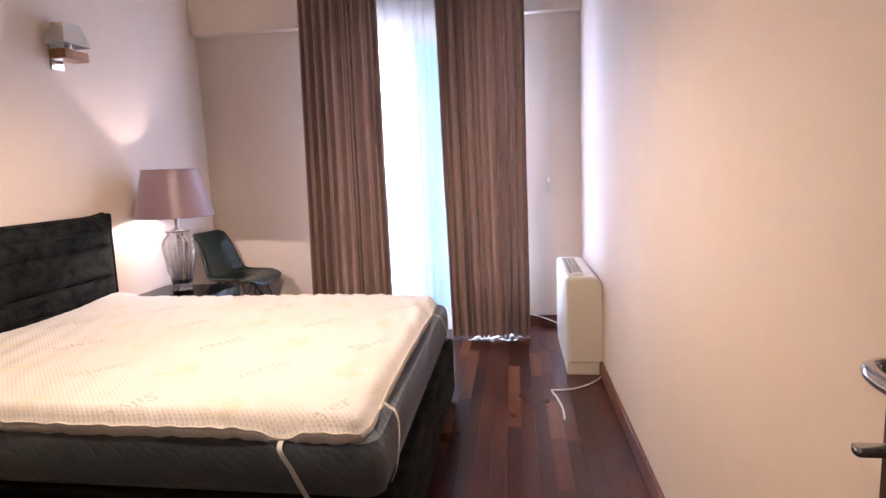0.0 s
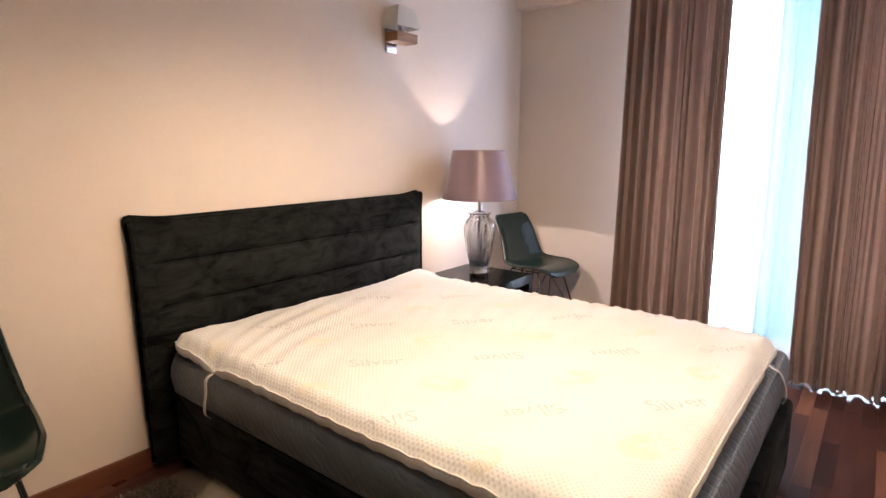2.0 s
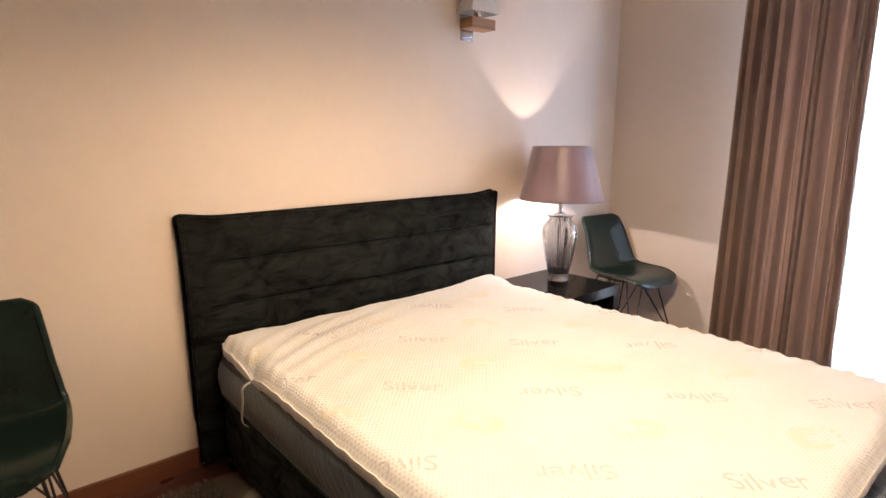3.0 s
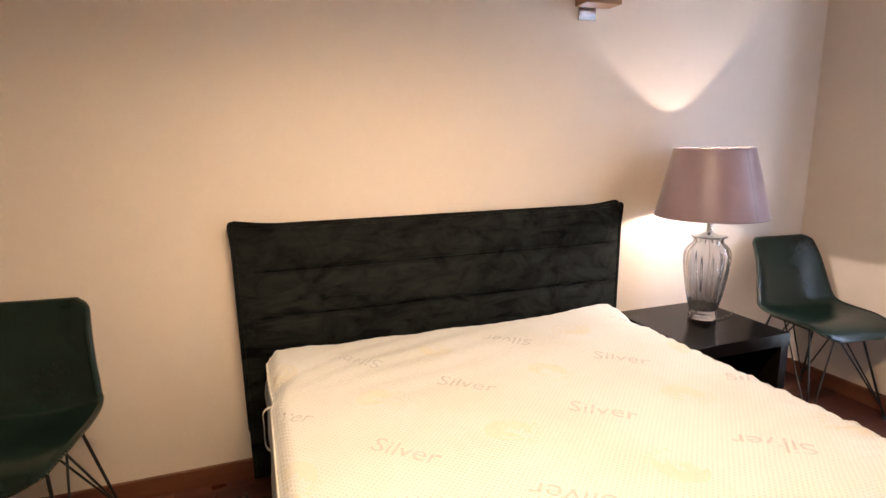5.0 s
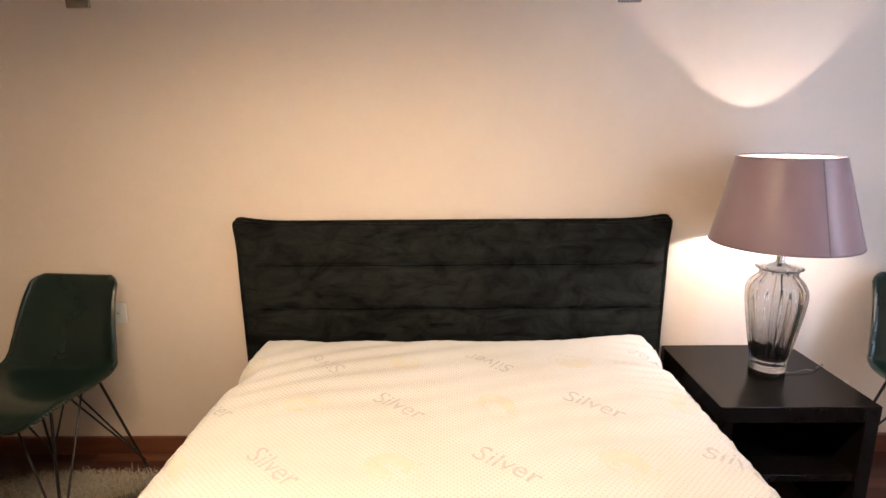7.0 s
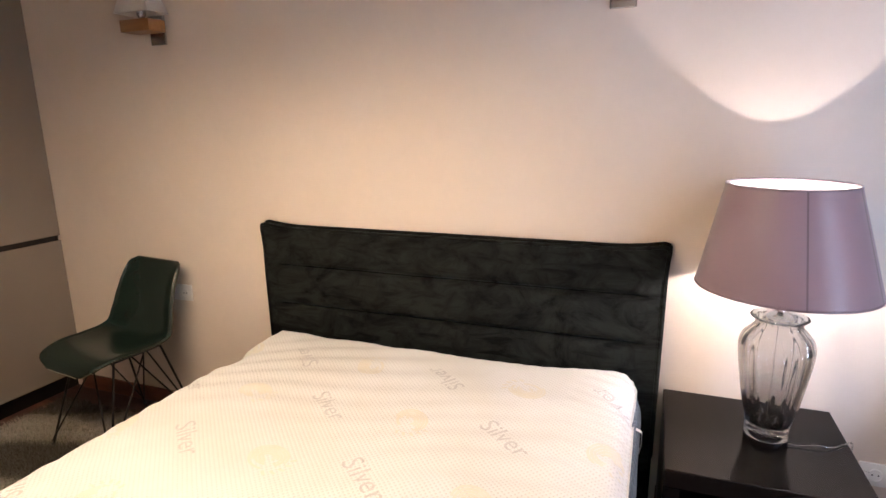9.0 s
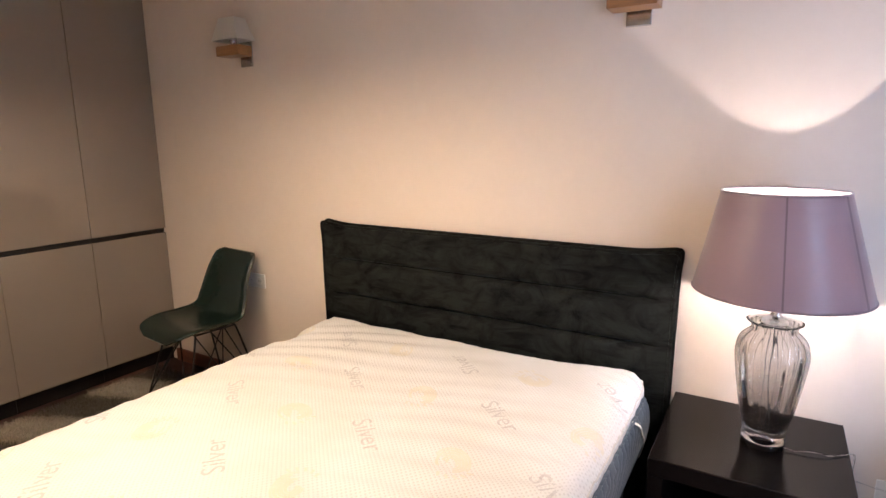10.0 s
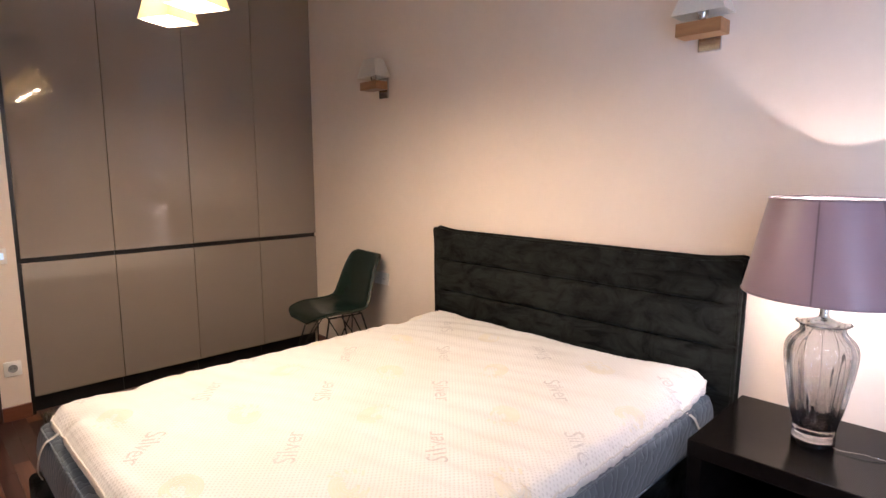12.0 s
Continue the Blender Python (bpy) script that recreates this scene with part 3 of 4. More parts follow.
def skewed(bm):
    for v in bm.verts:
        v.co.y += near_skew(v.co.x, v.co.y)
    return bm


def rail(x0, x1, y0, y1, z1, name):
    bm = bmesh.new()
    box(bm, x0, x1, y0, y1, 0.025, z1, bevel=0.02, segments=4)
    part(name, skewed(bm), VELVET, bed)


rail(-0.545, -0.490, 1.426, 2.875, 0.312, "foot_rail")
rail(-2.43, -0.547, 1.426, 1.478, 0.312, "side_rail")
rail(-2.43, -0.547, 2.820, 2.875, 0.312, "side_rail")
part("slat_base", boxes((-2.43, -0.55, 1.520, 2.815, 0.290, 0.312)), BLACK_WOOD, bed)
for lx, ly in ((-2.38, 1.47), (-0.535, 1.44), (-2.38, 2.84), (-0.535, 2.85)):
    bm = bmesh.new()
    r = lathe(bm, [(0.012, 0.0), (0.018, 0.03)], (lx, ly), 12)
    cap(bm, r[0], True)
    cap(bm, r[-1])
    part("foot", bm, BLACK_WOOD, bed)


def rounded_slab(x0, x1, y0, y1, zs, corner, puff, seed):
    """Upright sides by rows of (z, inset), with rounded plan corners."""
    outline = []
    n = 10
    for cx, cy, a0 in ((x1 - corner, y0 + corner, -90), (x1 - corner, y1 - corner, 0), (x0 + corner, y1 - corner, 90), (x0 + corner, y0 + corner, 180)):
        for k in range(n + 1):
            a = radians(a0 + 90 * k / n)
            outline.append((cx, cy, math.cos(a), math.sin(a)))
    full = []
    for i, o in enumerate(outline):
        full.append(o)
        q = outline[(i + 1) % len(outline)]
        ax, ay = o[0] + corner * o[2], o[1] + corner * o[3]
        bx, by = q[0] + corner * q[2], q[1] + corner * q[3]
        d = math.hypot(bx - ax, by - ay)
        if d > 0.1:
            m = int(d / 0.04)
            for k in range(1, m):
                t = k / m
                full.append((o[0] + (q[0] - o[0]) * t, o[1] + (q[1] - o[1]) * t, o[2], o[3]))
    bm = bmesh.new()
    rings = []
    for z, inset in zs:
        ring = []
        for cx, cy, nx, ny in full:
            wob = puff * noise.noise(Vector((cx * 5 + seed, cy * 5, z * 9)))
            ring.append(bm.verts.new((cx + (corner - inset + wob) * nx, cy + (corner - inset + wob) * ny, z + 0.3 * wob)))
        rings.append(ring)
    for a, b in zip(rings, rings[1:]):
        for i in range(len(full)):
            j = (i + 1) % len(full)
            bm.faces.new((a[i], a[j], b[j], b[i]))
    cap(bm, rings[0], True)
    cap(bm, rings[-1])
    return bm


mattress = thing("mattress", (-1.46, 2.17, 0.314), "blue-grey quilted satin mattress resting in the bed", "mattress")
zs = [(0.314, 0.03), (0.316, 0.014), (0.321, 0.006), (0.330, 0.000), (0.345, -0.003), (0.385, -0.005), (0.420, -0.003), (0.445, 0.002), (0.462, 0.010), (0.473, 0.024), (0.478, 0.06)]
part("cover", skewed(rounded_slab(-2.425, -0.525, BY0 + 0.01, BY1, zs, 0.045, 0.006, 2.0)), SATIN, mattress, "blue-grey quilted side and top")
for zz, ins in ((0.466, 0.011), (0.324, 0.002)):
    bm = bmesh.new()
    cx0, cx1, cy0, cy1, cr = -2.425 + ins, -0.525 - ins, BY0 + 0.01 + ins, BY1 - ins, 0.045
    loop = []
    for cx, cy, a0 in ((cx1 - cr, cy0 + cr, -90), (cx1 - cr, cy1 - cr, 0), (cx0 + cr, cy1 - cr, 90), (cx0 + cr, cy0 + cr, 180)):
        loop += [(cx + cr * math.cos(radians(a0 + 11.25 * k)), cy + cr * math.sin(radians(a0 + 11.25 * k)), zz) for k in range(9)]
    tube(bm, loop, 0.0035, 8, closed=True)
    part("piping", skewed(bm), SATIN, mattress)


# topper: a thin white pad with pulled-in straps
TX0, TX1, TY0, TY1 = -2.405, -0.567, 1.420, 2.930
PULLS = [(-2.10, TY0), (-0.80, TY0), (TX1, 1.62), (TX1, 2.66), (-2.19, TY1)]


def pull_in(x, y):
    k = 0.0
    for px, py in PULLS:
        k += math.exp(-((x - px) ** 2 + (y - py) ** 2) / 0.0032)
    return min(k, 1.0)


def top_height(x, y):
    d = min(x - TX0, TX1 - x, y - TY0, TY1 - y)
    d = max(d, 0.0)
    roll = 0.036 * (1 - max(0.0, 1 - d / 0.048) ** 2.2)
    z = 0.512 + roll
    z += 0.006 * noise.noise(Vector((x * 1.6, y * 1.6, 0.4)))
    fold = math.sin((y * 0.35 + x * 1.0) * 58 + 5 * noise.noise(Vector((x * 2, y * 2, 1))))
    z += 0.0038 * fold * max(0.0, min(1.0, 0.5 + noise.noise(Vector((x * 1.3 + 4, y * 1.3, 2)))))
    if x < TX0 + 0.35:
        k = 1 - (x - TX0) / 0.35
        z += 0.009 * k * (math.exp(-((y - 1.50) / 0.13) ** 2) + 2.2 * math.exp(-((y - 2.83) / 0.16) ** 2))
    z += 0.002 * max(0.0, 1 - d / 0.07) * math.sin(95 * (x + y) + 3 * noise.noise(Vector((x * 3, y * 3, 5))))
    z += 0.0034 * max(0.0, 1 - (TY1 - y) / 0.22) * math.sin(125 * x + 40 * (TY1 - y) + 4 * noise.noise(Vector((x * 4, y * 4, 9))))
    away = max(0.0, min(1.0, (x - TX0 - 0.12) / 0.25))
    z -= away * (0.008 * math.exp(-((y - TY0) / 0.10) ** 2) + 0.008 * math.exp(-((TY1 - y) / 0.10) ** 2))
    for px, py in PULLS:
        z -= 0.030 * math.exp(-((x - px) ** 2 + (y - py) ** 2) / 0.0034)
    z -= 0.012 * math.exp(-((x - TX1) ** 2 + (y - TY1) ** 2) / 0.012) + 0.010 * math.exp(-((x - TX1) ** 2 + (y - TY0) ** 2) / 0.012)
    return z


def topper_mesh():
    nx, ny = 150, 120
    rows = []
    for j in range(ny + 1):
        v = j / ny
        row = []
        for i in range(nx + 1):
            u = i / nx
            # crowd the rows towards the edges
            uu = u - 0.05 * math.sin(2 * math.pi * u)
            vv = v - 0.05 * math.sin(2 * math.pi * v)
            x, y = TX0 + (TX1 - TX0) * uu, TY0 + (TY1 - TY0) * vv
            z = top_height(x, y)
            k = pull_in(x, y)
            sx = 0.008 * k * (1 if x < -2.3 else -1 if x > TX1 - 0.075 else 0)
            sy = 0.008 * k * (1 if y < 1.5 else -1 if y > 2.85 else 0)
            # soft round corners
            ex, ey = min(x - TX0, TX1 - x), min(y - TY0, TY1 - y)
            if ex < 0.06 and ey < 0.06:
                c = (0.06 - ex) * (0.06 - ey) / 0.0036 * 0.015
                sx += c * (1 if x < -1.5 else -1)
                sy += c * (1 if y < 2.1 else -1)
            row.append((x + sx, y + sy, z))
        rows.append(row)
    bm = bmesh.new()
    vs = grid(bm, rows)
    rim = vs[0] + [r[-1] for r in vs[1:]] + vs[-1][-2::-1] + [r[0] for r in vs[-2:0:-1]]
    mid = Vector(((TX0 + TX1) / 2, (TY0 + TY1) / 2, 0))
    last = rim
    for out, down in ((0.004, 0.003), (0.007, 0.011), (0.007, 0.024), (0.003, 0.033), (-0.004, 0.036), (-0.06, 0.030)):
        ring = []
        for v in rim:
            d = Vector((v.co.x - mid.x, v.co.y - mid.y, 0))
            n = Vector((1 if d.x > 0.87 else -1 if d.x < -0.87 else 0, 1 if d.y > 0.69 else -1 if d.y < -0.69 else 0, 0))
            if n.length:
                n.normalize()
            ring.append(bm.verts.new((v.co.x + out * n.x, v.co.y + out * n.y, max(v.co.z - down, 0.462 if out > -0.05 else 0.479))))
        for i in range(len(rim)):
            j = (i + 1) % len(rim)
            bm.faces.new((last[i], last[j], ring[j], ring[i]))
        last = ring
    cap(bm, last)
    seam = [tuple(v.co) for v in rim]
    return bm, seam


topper = thing("mattress_topper", (-1.48, 2.175, 0.475), "white dotted knit mattress topper strapped over mattress", "mattress topper")
tm, seam_line = topper_mesh()
pad = part("pad", skewed(tm), KNIT, topper)
pad.data.materials.append(SIDE_CLOTH)
for f in pad.data.polygons:
    if f.normal.z < 0.30:
        f.material_index = 1
bm = bmesh.new()
tube(bm, [(x + (0.004 if x > TX1 - 0.04 else -0.004 if x < -2.38 else 0), y + (0.004 if y > 2.9 else -0.004 if y < 1.45 else 0), max(z - 0.003, 0.470)) for x, y, z in seam_line], 0.0030, 6, closed=True)
part("seam_piping", skewed(bm), TAPE, topper)


def strap(points, wide):
    """A flat elastic band laid along points, wide across."""
    pts = curve_points(points, 8)
    bm = bmesh.new()
    w, th = Vector(wide) * 0.0075, Vector(wide).cross(UP).normalized() * 0.0012
    rows = [[p - w - th, p + w - th, p + w + th, p - w + th, p - w - th] for p in pts]
    grid(bm, rows)
    part("strap", skewed(bm), TAPE, topper, "white elastic strap")


YN, YF = BY0 + 0.002, BY1 + 0.006
strap([(-2.10, 1.440, 0.475), (-2.105, YN - 0.006, 0.455), (-2.115, YN - 0.009, 0.40), (-2.135, YN - 0.008, 0.32), (-2.14, YN + 0.012, 0.29)], (1, 0, 0))
strap([(-0.80, 1.440, 0.475), (-0.795, YN - 0.006, 0.455), (-0.765, YN - 0.010, 0.40), (-0.725, YN - 0.009, 0.32), (-0.71, YN + 0.012, 0.29)], (1, 0, 0))
strap([(TX1 + 0.004, 1.620, 0.500), (-0.545, 1.618, 0.487), (-0.523, 1.612, 0.473), (-0.509, 1.590, 0.43), (-0.508, 1.530, 0.35), (-0.53, 1.50, 0.29)], (0, 1, 0))
strap([(TX1 + 0.004, 2.660, 0.500), (-0.545, 2.663, 0.487), (-0.523, 2.670, 0.473), (-0.509, 2.71, 0.42), (-0.508, 2.79, 0.34), (-0.53, 2.81, 0.29)], (0, 1, 0))
strap([(-2.19, 2.915, 0.475), (-2.195, YF, 0.458), (-2.225, YF + 0.004, 0.42), (-2.275, YF + 0.004, 0.36), (-2.28, YF - 0.01, 0.30)], (1, 0, 0))


def lay_print(me, x, y, turn, scale):
    """Lay a flat print on the pad at x, y."""
    c, s = math.cos(turn), math.sin(turn)
    b = bmesh.new()
    b.from_mesh(me)
    gone = []
    for v in b.verts:
        px, py = x + scale * (v.co.x * c - v.co.y * s), y + scale * (v.co.x * s + v.co.y * c)
        if not (TX0 + 0.01 < px < TX1 - 0.006 and TY0 + 0.006 < py < TY1 - 0.006):
            gone.append(v)
    bmesh.ops.delete(b, geom=gone, context="VERTS")
    b.to_mesh(me)
    b.free()
    for v in me.vertices:
        a, b = v.co.x * scale, v.co.y * scale
        px, py = x + a * c - b * s, y + a * s + b * c
        v.co = Vector((px, py + near_skew(px, py), top_height(px, py) + 0.0010)) - Vector(topper.location)


def word_mesh(text):
    fc = bpy.data.curves.new("word", "FONT")
    fc.body, fc.align_x, fc.align_y, fc.resolution_u = text, "CENTER", "CENTER", 3
    ob = new("word_source", fc)
    dg = bpy.context.evaluated_depsgraph_get()
    me = bpy.data.meshes.new_from_object(ob.evaluated_get(dg))
    bpy.data.objects.remove(ob)
    bpy.data.curves.remove(fc)
    b = bmesh.new()
    b.from_mesh(me)
    bmesh.ops.triangulate(b, faces=b.faces)
    b.to_mesh(me)
    b.free()
    return me


WORD = word_mesh("Silver")
span = max(v.co.x for v in WORD.vertices) - min(v.co.x for v in WORD.vertices)
flips = (1, 0, 0, 1, 1, 0)
rng = random.Random(5)
for r in range(6):
    x = -2.175 + 0.2965 * r
    for c in range(6):
        y = 1.455 + 0.2855 * c
        word = (c % 2) == (1 if r % 2 == 0 else 0)
        if word:
            me = WORD.copy()
            lay_print(me, x, y, radians(51) + (math.pi if flips[r] else 0), 0.185 / span)
            me.materials.clear()
            me.materials.append(PRINT_GREY)
            ob = new("printed_word", me)
            ob.parent = topper
            tagged(ob, "faded grey printed word Silver")
        else:
            # oval motif of nested broken arcs, with short rays on one side
            b = bmesh.new()
            rot = rng.uniform(-0.5, 0.5)

            def stroke(pts, w):
                lift = 0.0
                sides = []
                for i, (ax, ay) in enumerate(pts):
                    (px, py), (qx, qy) = pts[max(i - 1, 0)], pts[min(i + 1, len(pts) - 1)]
                    l = math.hypot(qx - px, qy - py) or 1
                    nx, ny = -w * (qy - py) / l, w * (qx - px) / l
                    sides.append((b.verts.new((ax - nx, ay - ny, lift)), b.verts.new((ax + nx, ay + ny, lift))))
                for (l0, r0), (l1, r1) in zip(sides, sides[1:]):
                    b.faces.new((l0, l1, r1, r0))

            for k in range(5):
                ra, rb = 0.016 + 0.008 * k, 0.010 + 0.0068 * k
                a0, a1 = rng.uniform(-0.4, 0.6), rng.uniform(3.6, 5.4)
                stroke([(ra * math.cos(a0 + (a1 - a0) * t / 18), rb * math.sin(a0 + (a1 - a0) * t / 18)) for t in range(19)], 0.0027 + 0.0006 * (k % 2))
            for k in range(5):
                a = -0.9 + 0.35 * k
                stroke([(0.054 * math.cos(a), 0.043 * math.sin(a)), (0.061 * math.cos(a + 0.06), 0.049 * math.sin(a + 0.06)), (0.068 * math.cos(a + 0.12), 0.055 * math.sin(a + 0.12))], 0.0030)
            me = bpy.data.meshes.new("printed_motif")
            b.to_mesh(me)
            b.free()
            lay_print(me, x, y, radians(51) + rot + (math.pi if flips[r] else 0), 1.30)
            me.materials.append(PRINT_SAND)
            ob = new("printed_motif", me)
            ob.parent = topper
            tagged(ob, "pale sand printed leaf motif")

# ---- nightstand, its lamp and socket ----
NX0, NX1, NY0, NY1, NZ = -2.48, -1.978, 3.022, 3.525, 0.48
ns = thing("nightstand", ((NX0 + NX1) / 2, (NY0 + NY1) / 2, 0.0), "black-brown wooden nightstand with an open niche", "nightstand")
part("top", boxes((NX0, NX1, NY0, NY1, NZ - 0.055, NZ), bevel=0.0025), BLACK_WOOD, ns)
part("side_panel", boxes((NX0, NX1 - 0.002, NY0 + 0.001, NY0 + 0.045, 0.0, NZ - 0.056), bevel=0.002), BLACK_WOOD, ns)
part("side_panel", boxes((NX0, NX1 - 0.002, NY1 - 0.045, NY1 - 0.001, 0.0, NZ - 0.056), bevel=0.002), BLACK_WOOD, ns)
part("back_panel", boxes((NX0 + 0.002, NX0 + 0.02, NY0 + 0.046, NY1 - 0.046, 0.02, NZ - 0.056)), BLACK_WOOD, ns)
part("shelf", boxes((NX0 + 0.021, NX1 - 0.01, NY0 + 0.046, NY1 - 0.046, 0.21, 0.235), bevel=0.002), BLACK_WOOD, ns)

LX, LY = -2.237, 3.304
lamp = thing("table_lamp", (LX, LY, NZ), "lit table lamp, smoked glass vase and mauve shade", "table lamp")
bm = bmesh.new()
r = lathe(bm, [(0.0590, 0.4805), (0.0590, 0.494), (0.0575, 0.4965)], (LX, LY), 48)
cap(bm, r[0], True)
cap(bm, r[-1])
part("base_plate", bm, BLACK_WOOD, lamp, "round black base plate")
bm = bmesh.new()
r = lathe(bm, [(0.0575, 0.4970), (0.0595, 0.503), (0.0590, 0.514), (0.0570, 0.521)], (LX, LY), 48)
cap(bm, r[0], True)
cap(bm, r[-1])
part("glass_foot", bm, SMOKE, lamp, "thick smoked glass foot")
outer = [(0.066, 0.522), (0.0685, 0.545), (0.083, 0.60), (0.094, 0.66), (0.104, 0.72), (0.1095, 0.765), (0.1085, 0.795), (0.099, 0.82), (0.082, 0.838), (0.070, 0.848), (0.068, 0.858), (0.071, 0.868)]
inner = [(0.067, 0.868), (0.0645, 0.857), (0.066, 0.846), (0.078, 0.834), (0.095, 0.816), (0.1045, 0.793), (0.1055, 0.765), (0.100, 0.72), (0.090, 0.66), (0.079, 0.60), (0.064, 0.552), (0.056, 0.536)]
bm = bmesh.new()
prof = curve_points([(a, 0, b) for a, b in outer], 3)
ro = lathe(bm, [(0.855 * p.x, 0.522 + 0.962 * (p.z - 0.522)) for p in prof], (LX, LY), 112, 14, 0.044)
prof = curve_points([(a, 0, b) for a, b in inner], 3)
ri = lathe(bm, [(0.855 * p.x, 0.522 + 0.962 * (p.z - 0.522)) for p in prof], (LX, LY), 112, 14, 0.006)
for i in range(112):
    j = (i + 1) % 112
    bm.faces.new((ro[-1][i], ro[-1][j], ri[0][j], ri[0][i]))
cap(bm, ro[0], True)
cap(bm, ri[-1])
part("vase", bm, SMOKE, lamp, "fluted smoked grey glass vase")
bm = bmesh.new()
r = lathe(bm, [(0.042, 0.8612), (0.0405, 0.8650), (0.0350, 0.870), (0.026, 0.8755), (0.0155, 0.881), (0.0125, 0.890), (0.0135, 0.930), (0.022, 0.934), (0.022, 0.944), (0.014, 0.948), (0.014, 0.975)], (LX, LY), 40)
cap(bm, r[0], True)
cap(bm, r[-1])
part("cap", bm, CHROME, lamp, "polished chrome cap and lamp holder")
bm = bmesh.new()
r = lathe(bm, [(0.020, 0.8556), (0.054, 0.8556), (0.0690, 0.8586), (0.0735, 0.8612), (0.0745, 0.8632), (0.0725, 0.8642), (0.0660, 0.8630), (0.050, 0.8608), (0.020, 0.8608)], (LX, LY), 48)
cap(bm, r[0], True)
cap(bm, r[-1])
part("lip", bm, CRYSTAL, lamp, "flared clear glass lip")
bm = bmesh.new()
tube(bm, curve_points([(LX, LY, 0.855), (LX + 0.004, LY, 0.78), (LX - 0.012, LY + 0.008, 0.69), (LX + 0.010, LY - 0.006, 0.60), (LX, LY + 0.004, 0.535)], 6), 0.0028, 6)
part("inner_cord", bm, DARK_PLASTIC, lamp)
bm = bmesh.new()
bmesh.ops.create_uvsphere(bm, u_segments=16, v_segments=10, radius=0.028, matrix=Matrix.Translation((LX - 0.016, LY + 0.004, 1.030)) @ Matrix.Rotation(radians(-16), 4, "Y") @ Matrix.Diagonal((0.85, 0.85, 1.9, 1)))
bulb = part("bulb", bm, BULB_WHITE, lamp, "lit white bulb")
bulb.visible_shadow = False
# shade: cloth outside, white lining inside
SB, ST, RB, RT, LEAN = 0.953, 1.237, 0.228, 0.158, -0.012


def lean_cone(bm, low, high):
    """The shade sits a little askew, so its upper ring is off the axis."""
    rings = lathe(bm, [(low, SB), ((low + high) / 2, (SB + ST) / 2), (high, ST)], (LX, LY), 72)
    for k, ring in enumerate(rings):
        for v in ring:
            v.co.y += LEAN * k / 2


bm = bmesh.new()
lean_cone(bm, RB, RT)
shade = part("shade", bm, PURPLE, lamp, "mauve satin cone shade")
# first strip paints the shadow streak on the cloth; second is the real seam
for sa, half, mat, name in ((radians(2.5), 0.0024, SEAM_AND_SHADOW, "shadow_streak"), (radians(60), 0.0050, SEAM_AND_SHADOW, "seam")):
    bm = bmesh.new()
    rows = []
    for k in range(7):
        f = k / 6
        rr, zz = RB + (RT - RB) * f + 0.0012, SB + (ST - SB) * f
        rows.append([(LX + rr * math.cos(sa + w / rr), LY + LEAN * f + rr * math.sin(sa + w / rr), zz) for w in (-half, 0.0, half)])
    grid(bm, rows)
    part(name, bm, mat, shade, "overlapped cloth seam" if name == "seam" else "")
bm = bmesh.new()
lean_cone(bm, RB - 0.003, RT - 0.003)
part("lining", bm, LINER, shade, "white inner lining")
for name, rr, zz in (("lower_rim", RB, SB), ("upper_rim", RT, ST)):
    bm = bmesh.new()
    tube(bm, [(LX + (rr - 0.001) * math.cos(2 * math.pi * k / 72), LY + (LEAN if zz == ST else 0) + (rr - 0.001) * math.sin(2 * math.pi * k / 72), zz) for k in range(72)], 0.0032, 6, closed=True)
    part(name, bm, PURPLE, shade)
bm = bmesh.new()
for a in (0.4, 0.4 + 2.094, 0.4 + 4.189):
    tube(bm, [(LX + 0.012 * math.cos(a), LY + 0.012 * math.sin(a), 0.975), (LX + (RB - 0.012) * math.cos(a), LY + (RB - 0.012) * math.sin(a), 0.962)], 0.0016, 6)
part("spider", bm, CHROME, shade, "thin wire shade carrier")
bm = bmesh.new()
tube(bm, curve_points([(LX + 0.02, LY + 0.054, 0.4880), (LX + 0.018, LY + 0.085, 0.4860), (LX + 0.008, LY + 0.13, 0.4900), (LX + 0.0, LY + 0.17, 0.4855), (LX - 0.03, LY + 0.205, 0.4835), (LX - 0.05, NY1 + 0.012, 0.478), (LX - 0.075, NY1 + 0.016, 0.40), (LX - 0.20, NY1 + 0.05, 0.32), (XW + 0.022, NY1 + 0.13, 0.29)], 8), 0.0021, 8)
part("cord", bm, CRYSTAL, lamp, "clear plastic mains cord")


